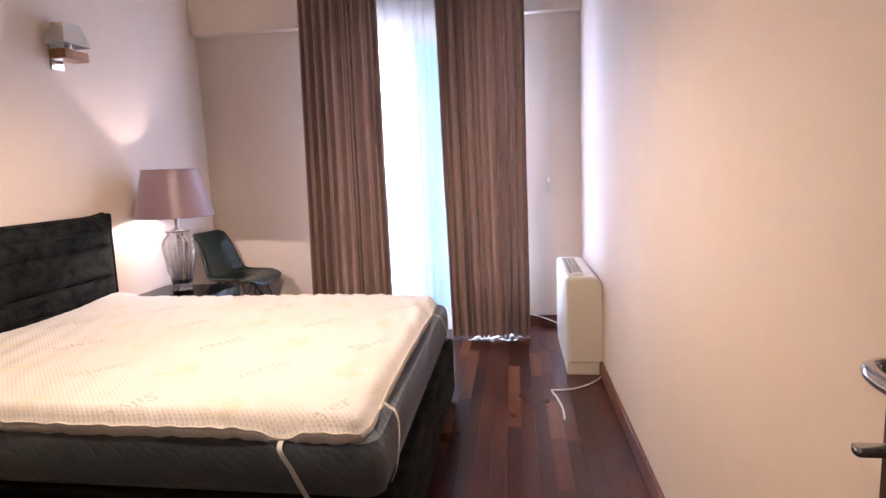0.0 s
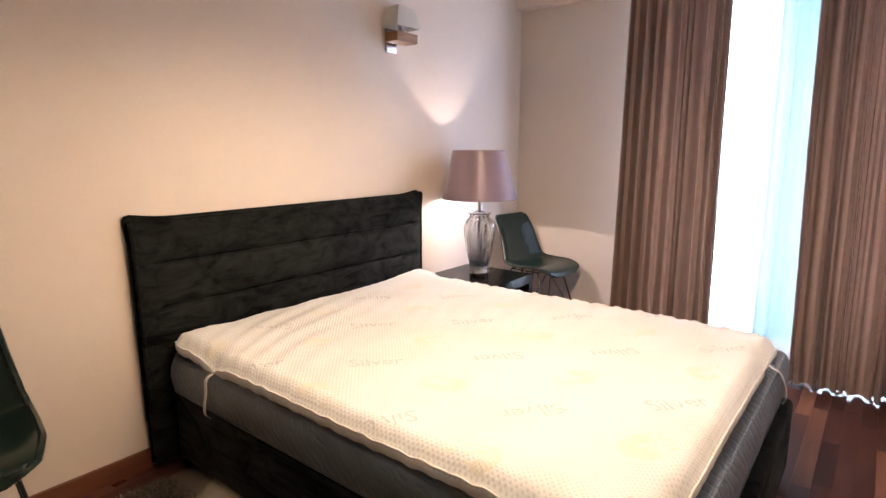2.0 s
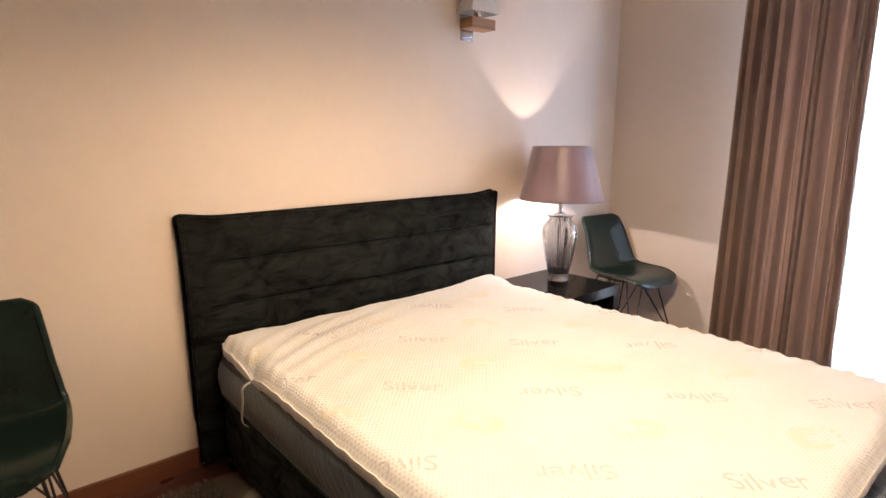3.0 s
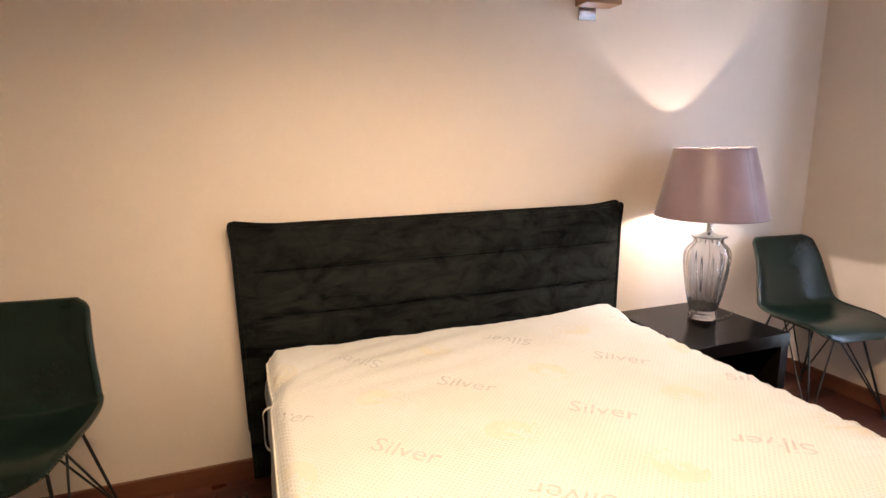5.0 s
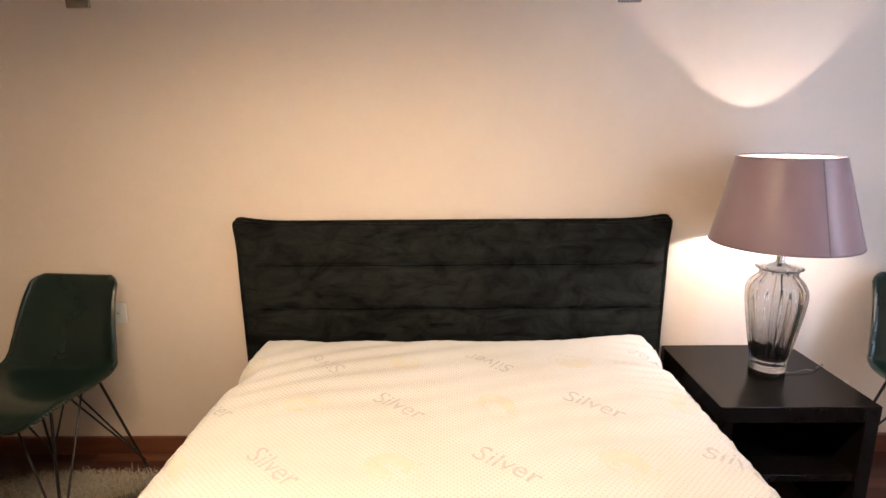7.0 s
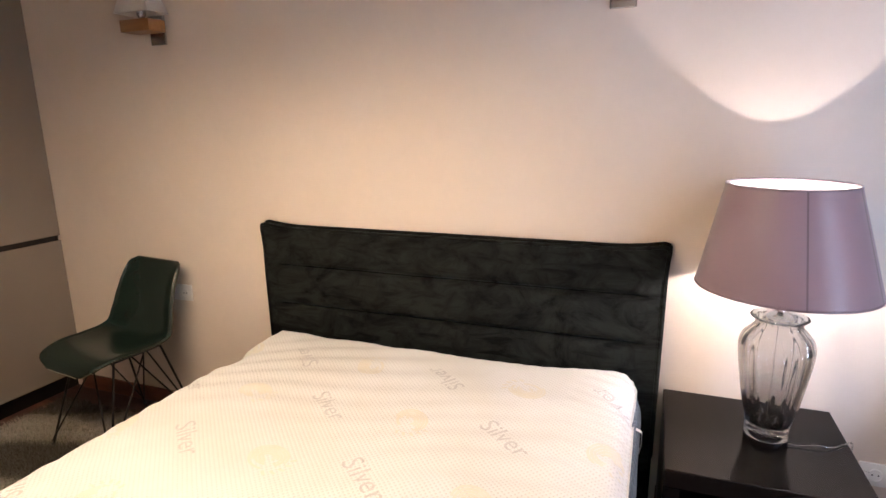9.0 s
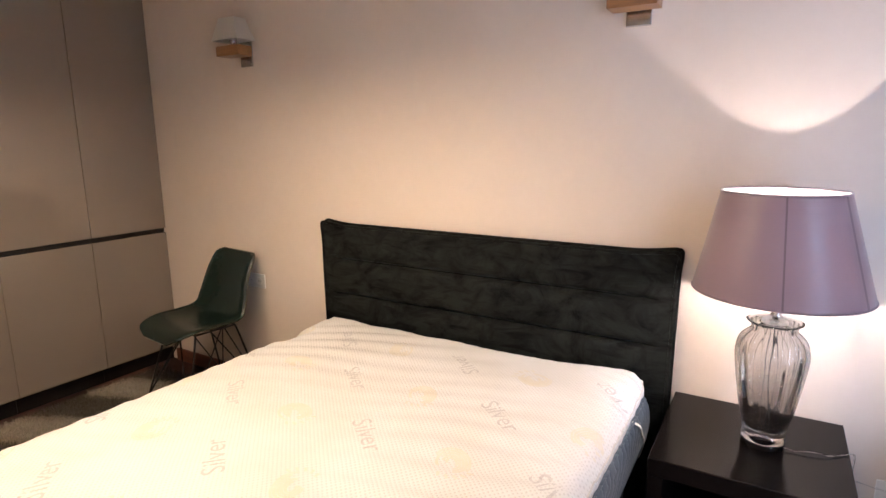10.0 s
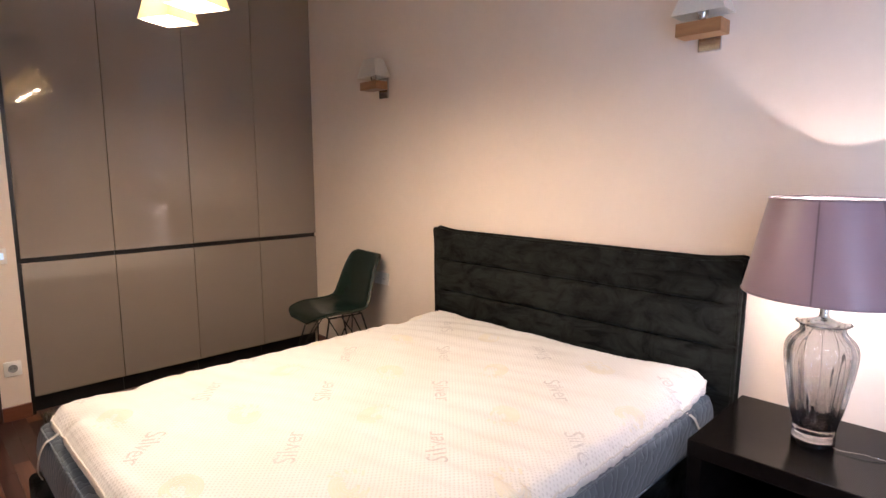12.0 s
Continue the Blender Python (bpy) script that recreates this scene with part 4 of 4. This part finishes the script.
def socket(name, wall, along, z, holes, label, w=0.08, h=0.08):
    """A flush plate on a wall: 'x' on the headboard wall, 'y' on the door wall."""
    def place(a, b, c):
        return (XW + c, along + a, z + b) if wall == "x" else (along - a, YD + c, z + b)
    ob = thing(name, place(0, 0, 0), label, "socket")
    bm = bmesh.new()
    box(bm, -w / 2, w / 2, -h / 2, h / 2, 0.0, 0.009, bevel=0.003)
    for v in bm.verts:
        v.co = Vector(place(v.co.x, v.co.y, v.co.z))
    part("plate", bm, WHITE_PLASTIC, ob)
    for k in range(holes):
        cx = (k - (holes - 1) / 2) * 0.075
        bm = bmesh.new()
        for (ra, za), (rb, zb) in (((0.020, 0.0105), (0.0185, 0.0092)),):
            ring0 = [bm.verts.new(place(cx + 0.0215 * math.cos(a), 0.0215 * math.sin(a), 0.0090)) for a in [2 * math.pi * i / 24 for i in range(24)]]
            ring1 = [bm.verts.new(place(cx + ra * math.cos(a), ra * math.sin(a), 0.0112)) for a in [2 * math.pi * i / 24 for i in range(24)]]
            ring2 = [bm.verts.new(place(cx + rb * math.cos(a), rb * math.sin(a), 0.0094)) for a in [2 * math.pi * i / 24 for i in range(24)]]
            for p, q in ((ring0, ring1), (ring1, ring2)):
                for i in range(24):
                    j = (i + 1) % 24
                    bm.faces.new((p[i], p[j], q[j], q[i]))
            bm.faces.new(ring2)
        # the single socket's well has its recess shade put into the colour
        part("well", bm, SHADED_PLASTIC if holes == 1 else WHITE_PLASTIC, ob)
        bm = bmesh.new()
        for s in (-0.0085, 0.0085):
            bm.faces.new([bm.verts.new(place(cx + s + 0.003 * math.cos(a), 0.003 * math.sin(a), 0.0100)) for a in [2 * math.pi * i / 10 for i in range(10)]])
        part("pin_holes", bm, DARK_PLASTIC, ob)
    return ob


socket("wall_socket", "x", 0.812, 0.624, 2, "white double wall socket behind the green chair", 0.155)
socket("wall_socket", "x", 3.715, 0.275, 2, "white double wall socket low beside nightstand", 0.17)
socket("wall_socket", "y", -0.628, 0.283, 1, "white wall socket low beside the door frame", 0.078)
sw = socket("wall_switch", "y", -0.612, 0.885, 0, "white wall controller with small lit display", 0.085)
sw["category"] = "switch"
part("display", boxes((-0.640, -0.622, YD + 0.0085, YD + 0.0105, 0.868, 0.902)), DISPLAY, sw, "small lit display")


# ---- wall lamps ----
def frustum(bm, b, t, z0, z1, th=0.0025):
    """A square shade open above and below, with thickness."""
    loops = []
    for (hx, hy), z in ((b, z0), (t, z1), ((t[0] - th, t[1] - th), z1), ((b[0] - th, b[1] - th), z0)):
        loops.append([bm.verts.new((sx * hx, sy * hy, z)) for sx, sy in ((-1, -1), (1, -1), (1, 1), (-1, 1))])
    for k in range(4):
        p, q = loops[k], loops[(k + 1) % 4]
        for i in range(4):
            j = (i + 1) % 4
            bm.faces.new((p[i], p[j], q[j], q[i]))
    return bm


def wall_lamp():
    ob = thing("wall_lamp", (0, 0, 0), "unlit wall lamp with white shade and wooden block", "wall lamp", "wall lamps over the bed")
    part("back_plate", boxes((0.0, 0.012, -0.042, 0.042, -0.025, 0.10), bevel=0.004), CHROME, ob, "brushed chrome back plate")
    part("wooden_block", boxes((0.040, 0.128, -0.080, 0.080, 0.018, 0.066), bevel=0.0015), LAMP_WOOD, ob, "brown wooden block")
    part("arm", boxes((0.012, 0.041, -0.018, 0.018, 0.026, 0.058), bevel=0.002), CHROME, ob)
    bm = bmesh.new()
    r = lathe(bm, [(0.011, 0.066), (0.013, 0.074), (0.019, 0.090), (0.019, 0.110)], (0.084, 0), 20)
    cap(bm, r[0], True)
    cap(bm, r[-1])
    part("lamp_holder", bm, CHROME, ob, "chrome lamp holder")
    bm = frustum(bmesh.new(), (0.056, 0.094), (0.034, 0.056), 0.092, 0.198)
    for v in bm.verts:
        v.co.x += 0.084
    part("shade", bm, PALE_SHADE, ob, "white fabric shade")
    return ob


wl = wall_lamp()
wl.location = (XW, 2.817, 1.785)
copy_thing(wl, pose(XW, 0.872, 1.785))

# ---- chandelier ----
ch = thing("chandelier", (-1.075, 1.795, H), "lit bar chandelier with four square cream shades", "chandelier", kind="")
part("canopy", boxes((-1.105, -1.045, 1.60, 1.99, H - 0.03, H - 0.0005), bevel=0.004), CHROME, ch, "chrome ceiling canopy")
bm = bmesh.new()
for yy in (1.66, 1.93):
    tube(bm, [(-1.075, yy, H - 0.03), (-1.075, yy, 2.23)], 0.006, 10)
part("rod", bm, CHROME, ch)
part("bar", boxes((-1.10, -1.05, 1.27, 2.27, 2.19, 2.235), bevel=0.002), LAMP_WOOD, ch, "wooden cross bar")
for sx, sy in SHADES:
    bm = frustum(bmesh.new(), (0.075, 0.075), (0.042, 0.042), 1.884, 2.036)
    turn = Matrix.Translation((sx, sy, 0)) @ Matrix.Rotation(radians(26), 4, "Z")
    bm.transform(turn)
    s = part("shade", bm, CREAM_SHADE, ch, "lit cream fabric shade")
    bm = boxes((-0.040, 0.040, -0.040, 0.040, 2.028, 2.032))
    bm.transform(turn)
    part("shade_top", bm, CHROME, s)
    bm = bmesh.new()
    tube(bm, [(sx, sy, 2.19), (sx, sy, 1.97)], 0.010, 10)
    part("lamp_holder", bm, CHROME, ch)
    bm = bmesh.new()
    bmesh.ops.create_uvsphere(bm, u_segments=14, v_segments=10, radius=0.03, matrix=Matrix.Translation((sx, sy, 1.94)) @ Matrix.Diagonal((1, 1, 1.3, 1)))
    b = part("bulb", bm, BULB, ch, "lit warm bulb")
    b.visible_shadow = False


# ---- chairs ----
def chair():
    """Bucket shell chair, front towards +x, standing on z = 0."""
    ob = thing("shell_chair", (0, 0, 0), "dark green leather shell chair with black wire legs", "chair", "green shell chairs")
    line = curve_points([(0.228, 0, 0.414), (0.206, 0, 0.442), (0.12, 0, 0.452), (0.0, 0, 0.438), (-0.10, 0, 0.434), (-0.165, 0, 0.462), (-0.196, 0, 0.53), (-0.213, 0, 0.60), (-0.234, 0, 0.68), (-0.258, 0, 0.75), (-0.268, 0, 0.776)], 5)
    n = len(line)
    half = [0.115, 0.192, 0.219, 0.226, 0.226, 0.222, 0.212, 0.200, 0.188, 0.176, 0.140]
    rise = [0.000, 0.004, 0.016, 0.032, 0.046, 0.058, 0.058, 0.052, 0.042, 0.026, 0.008]

    def at(table, i):
        f = i / (n - 1) * (len(table) - 1)
        k = min(int(f), len(table) - 2)
        return table[k] + (table[k + 1] - table[k]) * (f - k)

    m = 16
    top, under, left, right = [], [], [], []
    for i, p in enumerate(line):
        a, b = line[max(i - 1, 0)], line[min(i + 1, n - 1)]
        d = (b - a).normalized()
        nrm = Vector((0, 1, 0)).cross(d)
        if nrm.z < 0 or (abs(nrm.z) < 0.3 and nrm.x < 0):
            nrm.negate()
        w, h = at(half, i), at(rise, i)
        rt, ru = [], []
        for k in range(m + 1):
            s = -1 + 2 * k / m
            lift = h * abs(s) ** 2.6
            q = p + Vector((0, w * s * (1 - 0.03 * s * s), 0)) + nrm * lift
            edge = max(0.0, (abs(s) - 0.8) / 0.2)
            th = 0.010 - 0.003 * edge ** 2
            rt.append(q + nrm * th)
            ru.append(q - nrm * th)
        top.append(rt)
        under.append(ru)
        left.append(rt[0] * 0.5 + ru[0] * 0.5)
        right.append(rt[-1] * 0.5 + ru[-1] * 0.5)
    bm = bmesh.new()
    a = grid(bm, top)
    b = grid(bm, under)
    ra = a[0] + [r[-1] for r in a[1:]] + a[-1][-2::-1] + [r[0] for r in a[-2:0:-1]]
    rb = b[0] + [r[-1] for r in b[1:]] + b[-1][-2::-1] + [r[0] for r in b[-2:0:-1]]
    for i in range(len(ra)):
        j = (i + 1) % len(ra)
        bm.faces.new((ra[i], ra[j], rb[j], rb[i]))
    part("shell", bm, LEATHER, ob, "dark green leather shell")
    rim = [(x + y) / 2 for x, y in zip(list(top[0]) + [r[-1] for r in top[1:]] + top[-1][-2::-1] + [r[0] for r in top[-2:0:-1]],
                                       list(under[0]) + [r[-1] for r in under[1:]] + under[-1][-2::-1] + [r[0] for r in under[-2:0:-1]])]
    bm = bmesh.new()
    tube(bm, rim, 0.0105, 8, closed=True)
    part("edge_roll", bm, LEATHER, ob)
    # stitches sit on the rolled edge
    bm = bmesh.new()
    total = [0.0]
    for i in range(len(rim)):
        total.append(total[-1] + (rim[(i + 1) % len(rim)] - rim[i]).length)
    count = int(total[-1] / 0.011)
    centre = Vector((-0.02, 0, 0.60))
    for k in range(count):
        s = total[-1] * k / count
        i = max(j for j in range(len(rim)) if total[j] <= s)
        f = (s - total[i]) / max(total[i + 1] - total[i], 1e-6)
        p, q = rim[i], rim[(i + 1) % len(rim)]
        c = p + (q - p) * f
        d = (q - p).normalized()
        out = Vector((0, c.y, 0)).normalized() if abs(c.y) > 0.1 else (c - centre).normalized()
        o = (out - out.dot(d) * d).normalized()
        e = d.cross(o)
        mid = c + o * 0.0105
        tube(bm, [mid - e * 0.0045 - d * 0.002, mid + o * 0.0012, mid + e * 0.0045 + d * 0.002], 0.0011, 4)
    part("stitching", bm, STITCH, ob, "pale hand stitching")
    feet = {(1, 1): (0.215, 0.215), (1, -1): (0.215, -0.215), (-1, 1): (-0.225, 0.205), (-1, -1): (-0.225, -0.205)}
    for (sx, sy), (fx, fy) in feet.items():
        bm = bmesh.new()
        tube(bm, [(0.11 * sx - 0.01, 0.14 * sy, 0.425), (fx, fy, 0.006)], 0.0052, 8)
        tube(bm, [(0.11 * sx - 0.01, -0.02 * sy, 0.425), (fx, fy, 0.030)], 0.0038, 8)
        tube(bm, [(-0.03 * sx - 0.01, 0.14 * sy, 0.425), (fx, fy, 0.030)], 0.0038, 8)
        part("leg", bm, BLACK_METAL, ob, "black bent wire leg")
        bm = bmesh.new()
        r = lathe(bm, [(0.008, 0.0), (0.008, 0.014), (0.006, 0.018)], (fx, fy), 10)
        cap(bm, r[0], True)
        cap(bm, r[-1])
        part("glide", bm, DARK_PLASTIC, ob)
    bm = bmesh.new()
    tube(bm, [(-0.12, -0.14, 0.425), (0.10, -0.14, 0.425), (0.10, 0.14, 0.425), (-0.12, 0.14, 0.425)], 0.005, 8, closed=True)
    part("seat_ring", bm, BLACK_METAL, ob)
    return ob


RUG_Z = 0.012
one = chair()
one.matrix_basis = pose(-2.184, 0.722, RUG_Z, 0, 0, -7)
two = copy_thing(one, pose(-2.165, 3.925, 0.0005, 0, 0, -6))
one["label"] = "dark green leather shell chair standing on shaggy rug"
two["label"] = "dark green leather shell chair in window corner"

# ---- fan unit on the side wall ----
fan = thing("fan_coil_unit", (0.24, 3.57, 0), "cream floor-standing fan coil heater against the wall", "heater")
AX0, AX1, AY0, AY1, AZ = 0.114, XR - 0.003, 3.175, 3.915, 0.560
bm = bmesh.new()


def fan_profile(ins):
    """Upright cross-section, rounded a little towards the room and more towards the wall."""
    a, b, t = AX0 + ins, AX1, AZ - ins
    pts = [(a, 0.078)]
    pts += [(a + 0.024 - 0.024 * math.cos(radians(k * 15)), t - 0.024 + 0.024 * math.sin(radians(k * 15))) for k in range(7)]
    pts += [(b - 0.060 + 0.060 * math.sin(radians(k * 10)), t - 0.060 + 0.060 * math.cos(radians(k * 10))) for k in range(10)]
    return pts + [(b, 0.078)]


rows = []
for k in range(7):
    a = radians(15 * k)
    rows.append([(x, AY0 + 0.022 - 0.022 * math.sin(a), z) for x, z in fan_profile(0.022 - 0.022 * math.cos(a))])
rows = rows[::-1]
far = []
for k in range(7):
    a = radians(15 * k)
    far.append([(x, AY1 - 0.022 + 0.022 * math.sin(a), z) for x, z in fan_profile(0.022 - 0.022 * math.cos(a))])
rows += far
vs = grid(bm, rows)
cap(bm, vs[0])
cap(bm, vs[-1], True)
body = part("casing", bm, CREAM_METAL, fan)
part("plinth", boxes((AX0 + 0.004, XR - 0.018, AY0 + 0.004, AY1 - 0.004, 0.0, 0.074), bevel=0.003), CREAM_METAL, fan)
part("grille_bed", boxes((AX0 + 0.030, AX0 + 0.105, AY0 + 0.14, AY1 - 0.10, AZ - 0.006, AZ + 0.0045)), DARK_PLASTIC, fan, "dark air outlet")
for k in range(14):
    y0 = AY0 + 0.145 + k * 0.0355
    part("grille_bar", boxes((AX0 + 0.030, AX0 + 0.105, y0, y0 + 0.007, AZ + 0.0015, AZ + 0.0062), bevel=0.001), CREAM_METAL, fan)
for xx in (AX0 + 0.055, AX0 + 0.080):
    part("grille_bar", boxes((xx - 0.002, xx + 0.002, AY0 + 0.14, AY1 - 0.10, AZ + 0.0015, AZ + 0.0058)), CREAM_METAL, fan)
bm = bmesh.new()
r = lathe(bm, [(0.036, AZ + 0.001), (0.036, AZ + 0.006), (0.032, AZ + 0.009)], (AX0 + 0.068, AY0 + 0.085), 28)
cap(bm, r[-1])
cap(bm, r[0], True)
part("control_cover", bm, CREAM_METAL, fan, "round control cover")
bm = bmesh.new()
tube(bm, curve_points([(0.298, 3.165, 0.045), (0.30, 3.14, 0.012), (0.24, 3.05, 0.006), (0.13, 2.96, 0.006), (0.03, 2.935, 0.007), (0.012, 2.915, 0.012), (0.035, 2.82, 0.010), (0.052, 2.70, 0.006), (0.050, 2.59, 0.006)], 8), 0.005, 8)
solid("power_cable", bm, CABLE, "loose white cable lying on the parquet floor", "cable")
bm = bmesh.new()
tube(bm, curve_points([(-0.07, 4.178, 0.095), (0.02, 4.170, 0.070), (0.10, 4.150, 0.045), (0.18, 4.10, 0.02), (0.24, 4.0, 0.006), (0.26, 3.94, 0.006)], 8), 0.005, 8)
solid("power_cable", bm, CABLE, "white cable running behind the fan heater", "cable")

pull = thing("pull_cord", (0.085, YW - 0.006, 1.03), "thin white blind cord with a small tassel", "pull cord")
bm = bmesh.new()
tube(bm, [(0.085, YW - 0.012, 1.09), (0.084, YW - 0.012, 1.6), (0.083, YW - 0.012, ZB)], 0.0022, 6)
part("cord", bm, CABLE, pull)
bm = bmesh.new()
r = lathe(bm, [(0.006, 1.095), (0.011, 1.085), (0.012, 1.06), (0.009, 1.058)], (0.085, YW - 0.014), 14)
cap(bm, r[0])
cap(bm, r[-1], True)
part("tassel_cap", bm, WHITE_PLASTIC, pull)
bm = bmesh.new()
r = lathe(bm, [(0.009, 1.058), (0.0115, 1.03), (0.011, 1.0), (0.006, 0.985)], (0.085, YW - 0.014), 14)
cap(bm, r[0])
cap(bm, r[-1], True)
part("tassel", bm, PRINT_GREY, pull, "grey tassel")


# ---- curtains ----
def drape(x0_top, x1_top, x0_low, x1_low, y, z0, z1, folds, depth, seed, thick):
    rnd = random.Random(seed)
    cuts = [0.0]
    for _ in range(folds):
        cuts.append(cuts[-1] + rnd.uniform(0.45, 1.7))
    cuts = [c / cuts[-1] for c in cuts]
    amps = [rnd.uniform(0.4, 1.2) for _ in range(folds + 1)]
    per = 12
    us, ph = [], []
    for k in range(folds):
        for i in range(per):
            us.append(cuts[k] + (cuts[k + 1] - cuts[k]) * i / per)
            ph.append((k, i / per))
    us.append(1.0)
    ph.append((folds, 0.0))
    nz = 44
    rows = []
    for j in range(nz + 1):
        f = j / nz
        z = z0 + (z1 - z0) * f
        a, b = x0_low + (x0_top - x0_low) * f ** 0.8, x1_low + (x1_top - x1_low) * f ** 0.8
        row = []
        for u, (k, t) in zip(us, ph):
            amp = depth * amps[k] * (0.85 + 0.3 * noise.noise(Vector((k * 1.7 + seed, z * 0.9, 0.3))))
            sway = 0.006 * noise.noise(Vector((u * 9 + seed, z * 1.1, 7)))
            x = a + (b - a) * u + sway + 0.010 * math.sin(4 * math.pi * t) * 0.5
            hem = 0.006 * max(0.0, math.sin(2 * math.pi * t + 2.3 * k)) if j == 0 else 0.0
            row.append((x, y - amp * math.cos(2 * math.pi * t) + sway, z + hem))
        rows.append(row)
    bm = bmesh.new()
    vs = grid(bm, rows)
    if thick:
        bmesh.ops.recalc_face_normals(bm, faces=bm.faces)
        bmesh.ops.solidify(bm, geom=list(bm.faces), thickness=thick)
    return bm


for args, label in (((-1.555, -1.035, -1.60, -1.015, 3.885, 0.007, H - 0.03, 10, 0.060, 3, 0.0012), "long pleated brown satin curtain beside the nightstand corner"),
                    ((-0.655, -0.080, -0.605, -0.070, 3.885, 0.007, H - 0.03, 11, 0.060, 8, 0.0012), "long pleated brown satin curtain hanging beside walkway")):
    solid("curtain", drape(*args), CURTAIN, label, "curtain", "brown curtains")
solid("sheer_curtain", drape(-1.56, -0.085, -1.56, -0.085, 4.02, 0.02, H - 0.03, 15, 0.018, 5, 0.0), SHEER, "white translucent sheer curtain before the window", "sheer curtain")
bm = boxes((-2.3, 0.2, 3.86, 3.91, H - 0.028, H - 0.001), (-2.3, 0.2, 3.99, 4.04, H - 0.028, H - 0.001), bevel=0.002)
solid("curtain_rail", bm, WHITE_PLASTIC, "white double curtain rail under the ceiling", "curtain rail")

# ---- rug ----
rug = thing("rug", (-1.55, 0.72, 0.0), "shaggy grey-beige rug with darker wavy bands", "rug")
RX0, RX1, RY0, RY1 = -2.335, -0.73, 0.095, 1.62
part("backing", boxes((RX0, RX1, RY0, RY1, 0.0008, 0.010), bevel=0.003), PILE, rug)
bm_verts, bm_faces = [], []
rnd = random.Random(11)
for _ in range(52000):
    x, y = rnd.uniform(RX0, RX1), rnd.uniform(RY0, min(RY1, 1.36))
    x += 0.01 * rnd.gauss(0, 1)
    y += 0.008 * rnd.gauss(0, 1)
    if y < YD + 0.02:
        continue
    a = rnd.uniform(0, 2 * math.pi)
    l, h = rnd.uniform(0.006, 0.026), rnd.uniform(0.016, 0.032)
    w = 0.0016
    dx, dy = math.cos(a), math.sin(a)
    n = len(bm_verts)
    bm_verts += [(x - dy * w, y + dx * w, 0.009), (x + dy * w, y - dx * w, 0.009), (x + dx * l * 0.5 + dy * w, y + dy * l * 0.5 - dx * w, 0.009 + h * 0.8), (x + dx * l * 0.5 - dy * w, y + dy * l * 0.5 + dx * w, 0.009 + h * 0.8), (x + dx * l * 1.4, y + dy * l * 1.4, 0.009 + h * 0.75)]
    bm_faces += [(n, n + 1, n + 2, n + 3), (n + 3, n + 2, n + 4)]
me = bpy.data.meshes.new("pile")
me.from_pydata([tuple(Vector(v) - rug.location) for v in bm_verts], [], bm_faces)
me.materials.append(PILE)
pile = new("wool_pile", me)
pile.parent = rug
tagged(pile, "long wool pile", kind="stuff")

# ---- parquet: staves laid along the room ----
floor = thing("floor", (0, 0, 0), "dark reddish brown strip parquet floor", "floor", kind="structure")
part("subfloor", boxes((XW - T, XR + 0.42, -1.72, YW + 0.25, -0.10, -0.0135)), SUBFLOOR, floor)
SW, SL, GAP = 0.0635, 0.40, 0.0003


def stave_mesh(name, length):
    return mesh_of(name, boxes((-SW / 2 + GAP, SW / 2 - GAP, -length / 2 + GAP, length / 2 - GAP, -0.013, 0.0)), PARQUET, False)


stave_full = stave_mesh("stave", SL)
rnd = random.Random(21)
far_v, far_f = [], []
cols = int((XR - XW) / SW) + 1
made = 0
for c in range(cols):
    x = XW + SW * (c + 0.5)
    x0, x1 = x - SW / 2 + GAP, min(x + SW / 2 - GAP, XR)
    lo, hi = (-1.6, YW + 0.001) if x > -0.70 else (YD - 0.07, YW + 0.001)
    y = lo - rnd.uniform(0, SL)
    while y < hi:
        yc = y + SL / 2
        whole = y >= lo and y + SL <= hi and x + SW / 2 <= XR
        near = (-0.62 < x < XR and 1.2 < yc < 4.3) or (x < -1.9 and -0.1 < yc < 1.6) or (-0.75 < x < 0.3 and -0.1 < yc < 1.35) or (x < -1.8 and 3.2 < yc < 4.3)
        if near and whole and made < 300:
            ob = new("stave", stave_full)
            ob.parent = floor
            ob.location = (x, yc, rnd.uniform(-0.0003, 0.0))
            made += 1
        else:
            n = len(far_v)
            y0, y1 = max(y + GAP, lo), min(y + SL - GAP, hi)
            if y1 > y0:
                far_v += [(x0, y0, 0), (x1, y0, 0), (x1, y1, 0), (x0, y1, 0), (x0, y0, -0.013), (x1, y0, -0.013), (x1, y1, -0.013), (x0, y1, -0.013)]
                far_f += [tuple(n + k for k in f) for f in ((0, 1, 2, 3), (4, 7, 6, 5), (0, 4, 5, 1), (1, 5, 6, 2), (2, 6, 7, 3), (3, 7, 4, 0))]
        y += SL
me = bpy.data.meshes.new("staves_far")
me.from_pydata(far_v, [], far_f)
me.materials.append(PARQUET)
rest = new("staves_far", me)
rest.parent = floor
tagged(rest, kind="stuff")
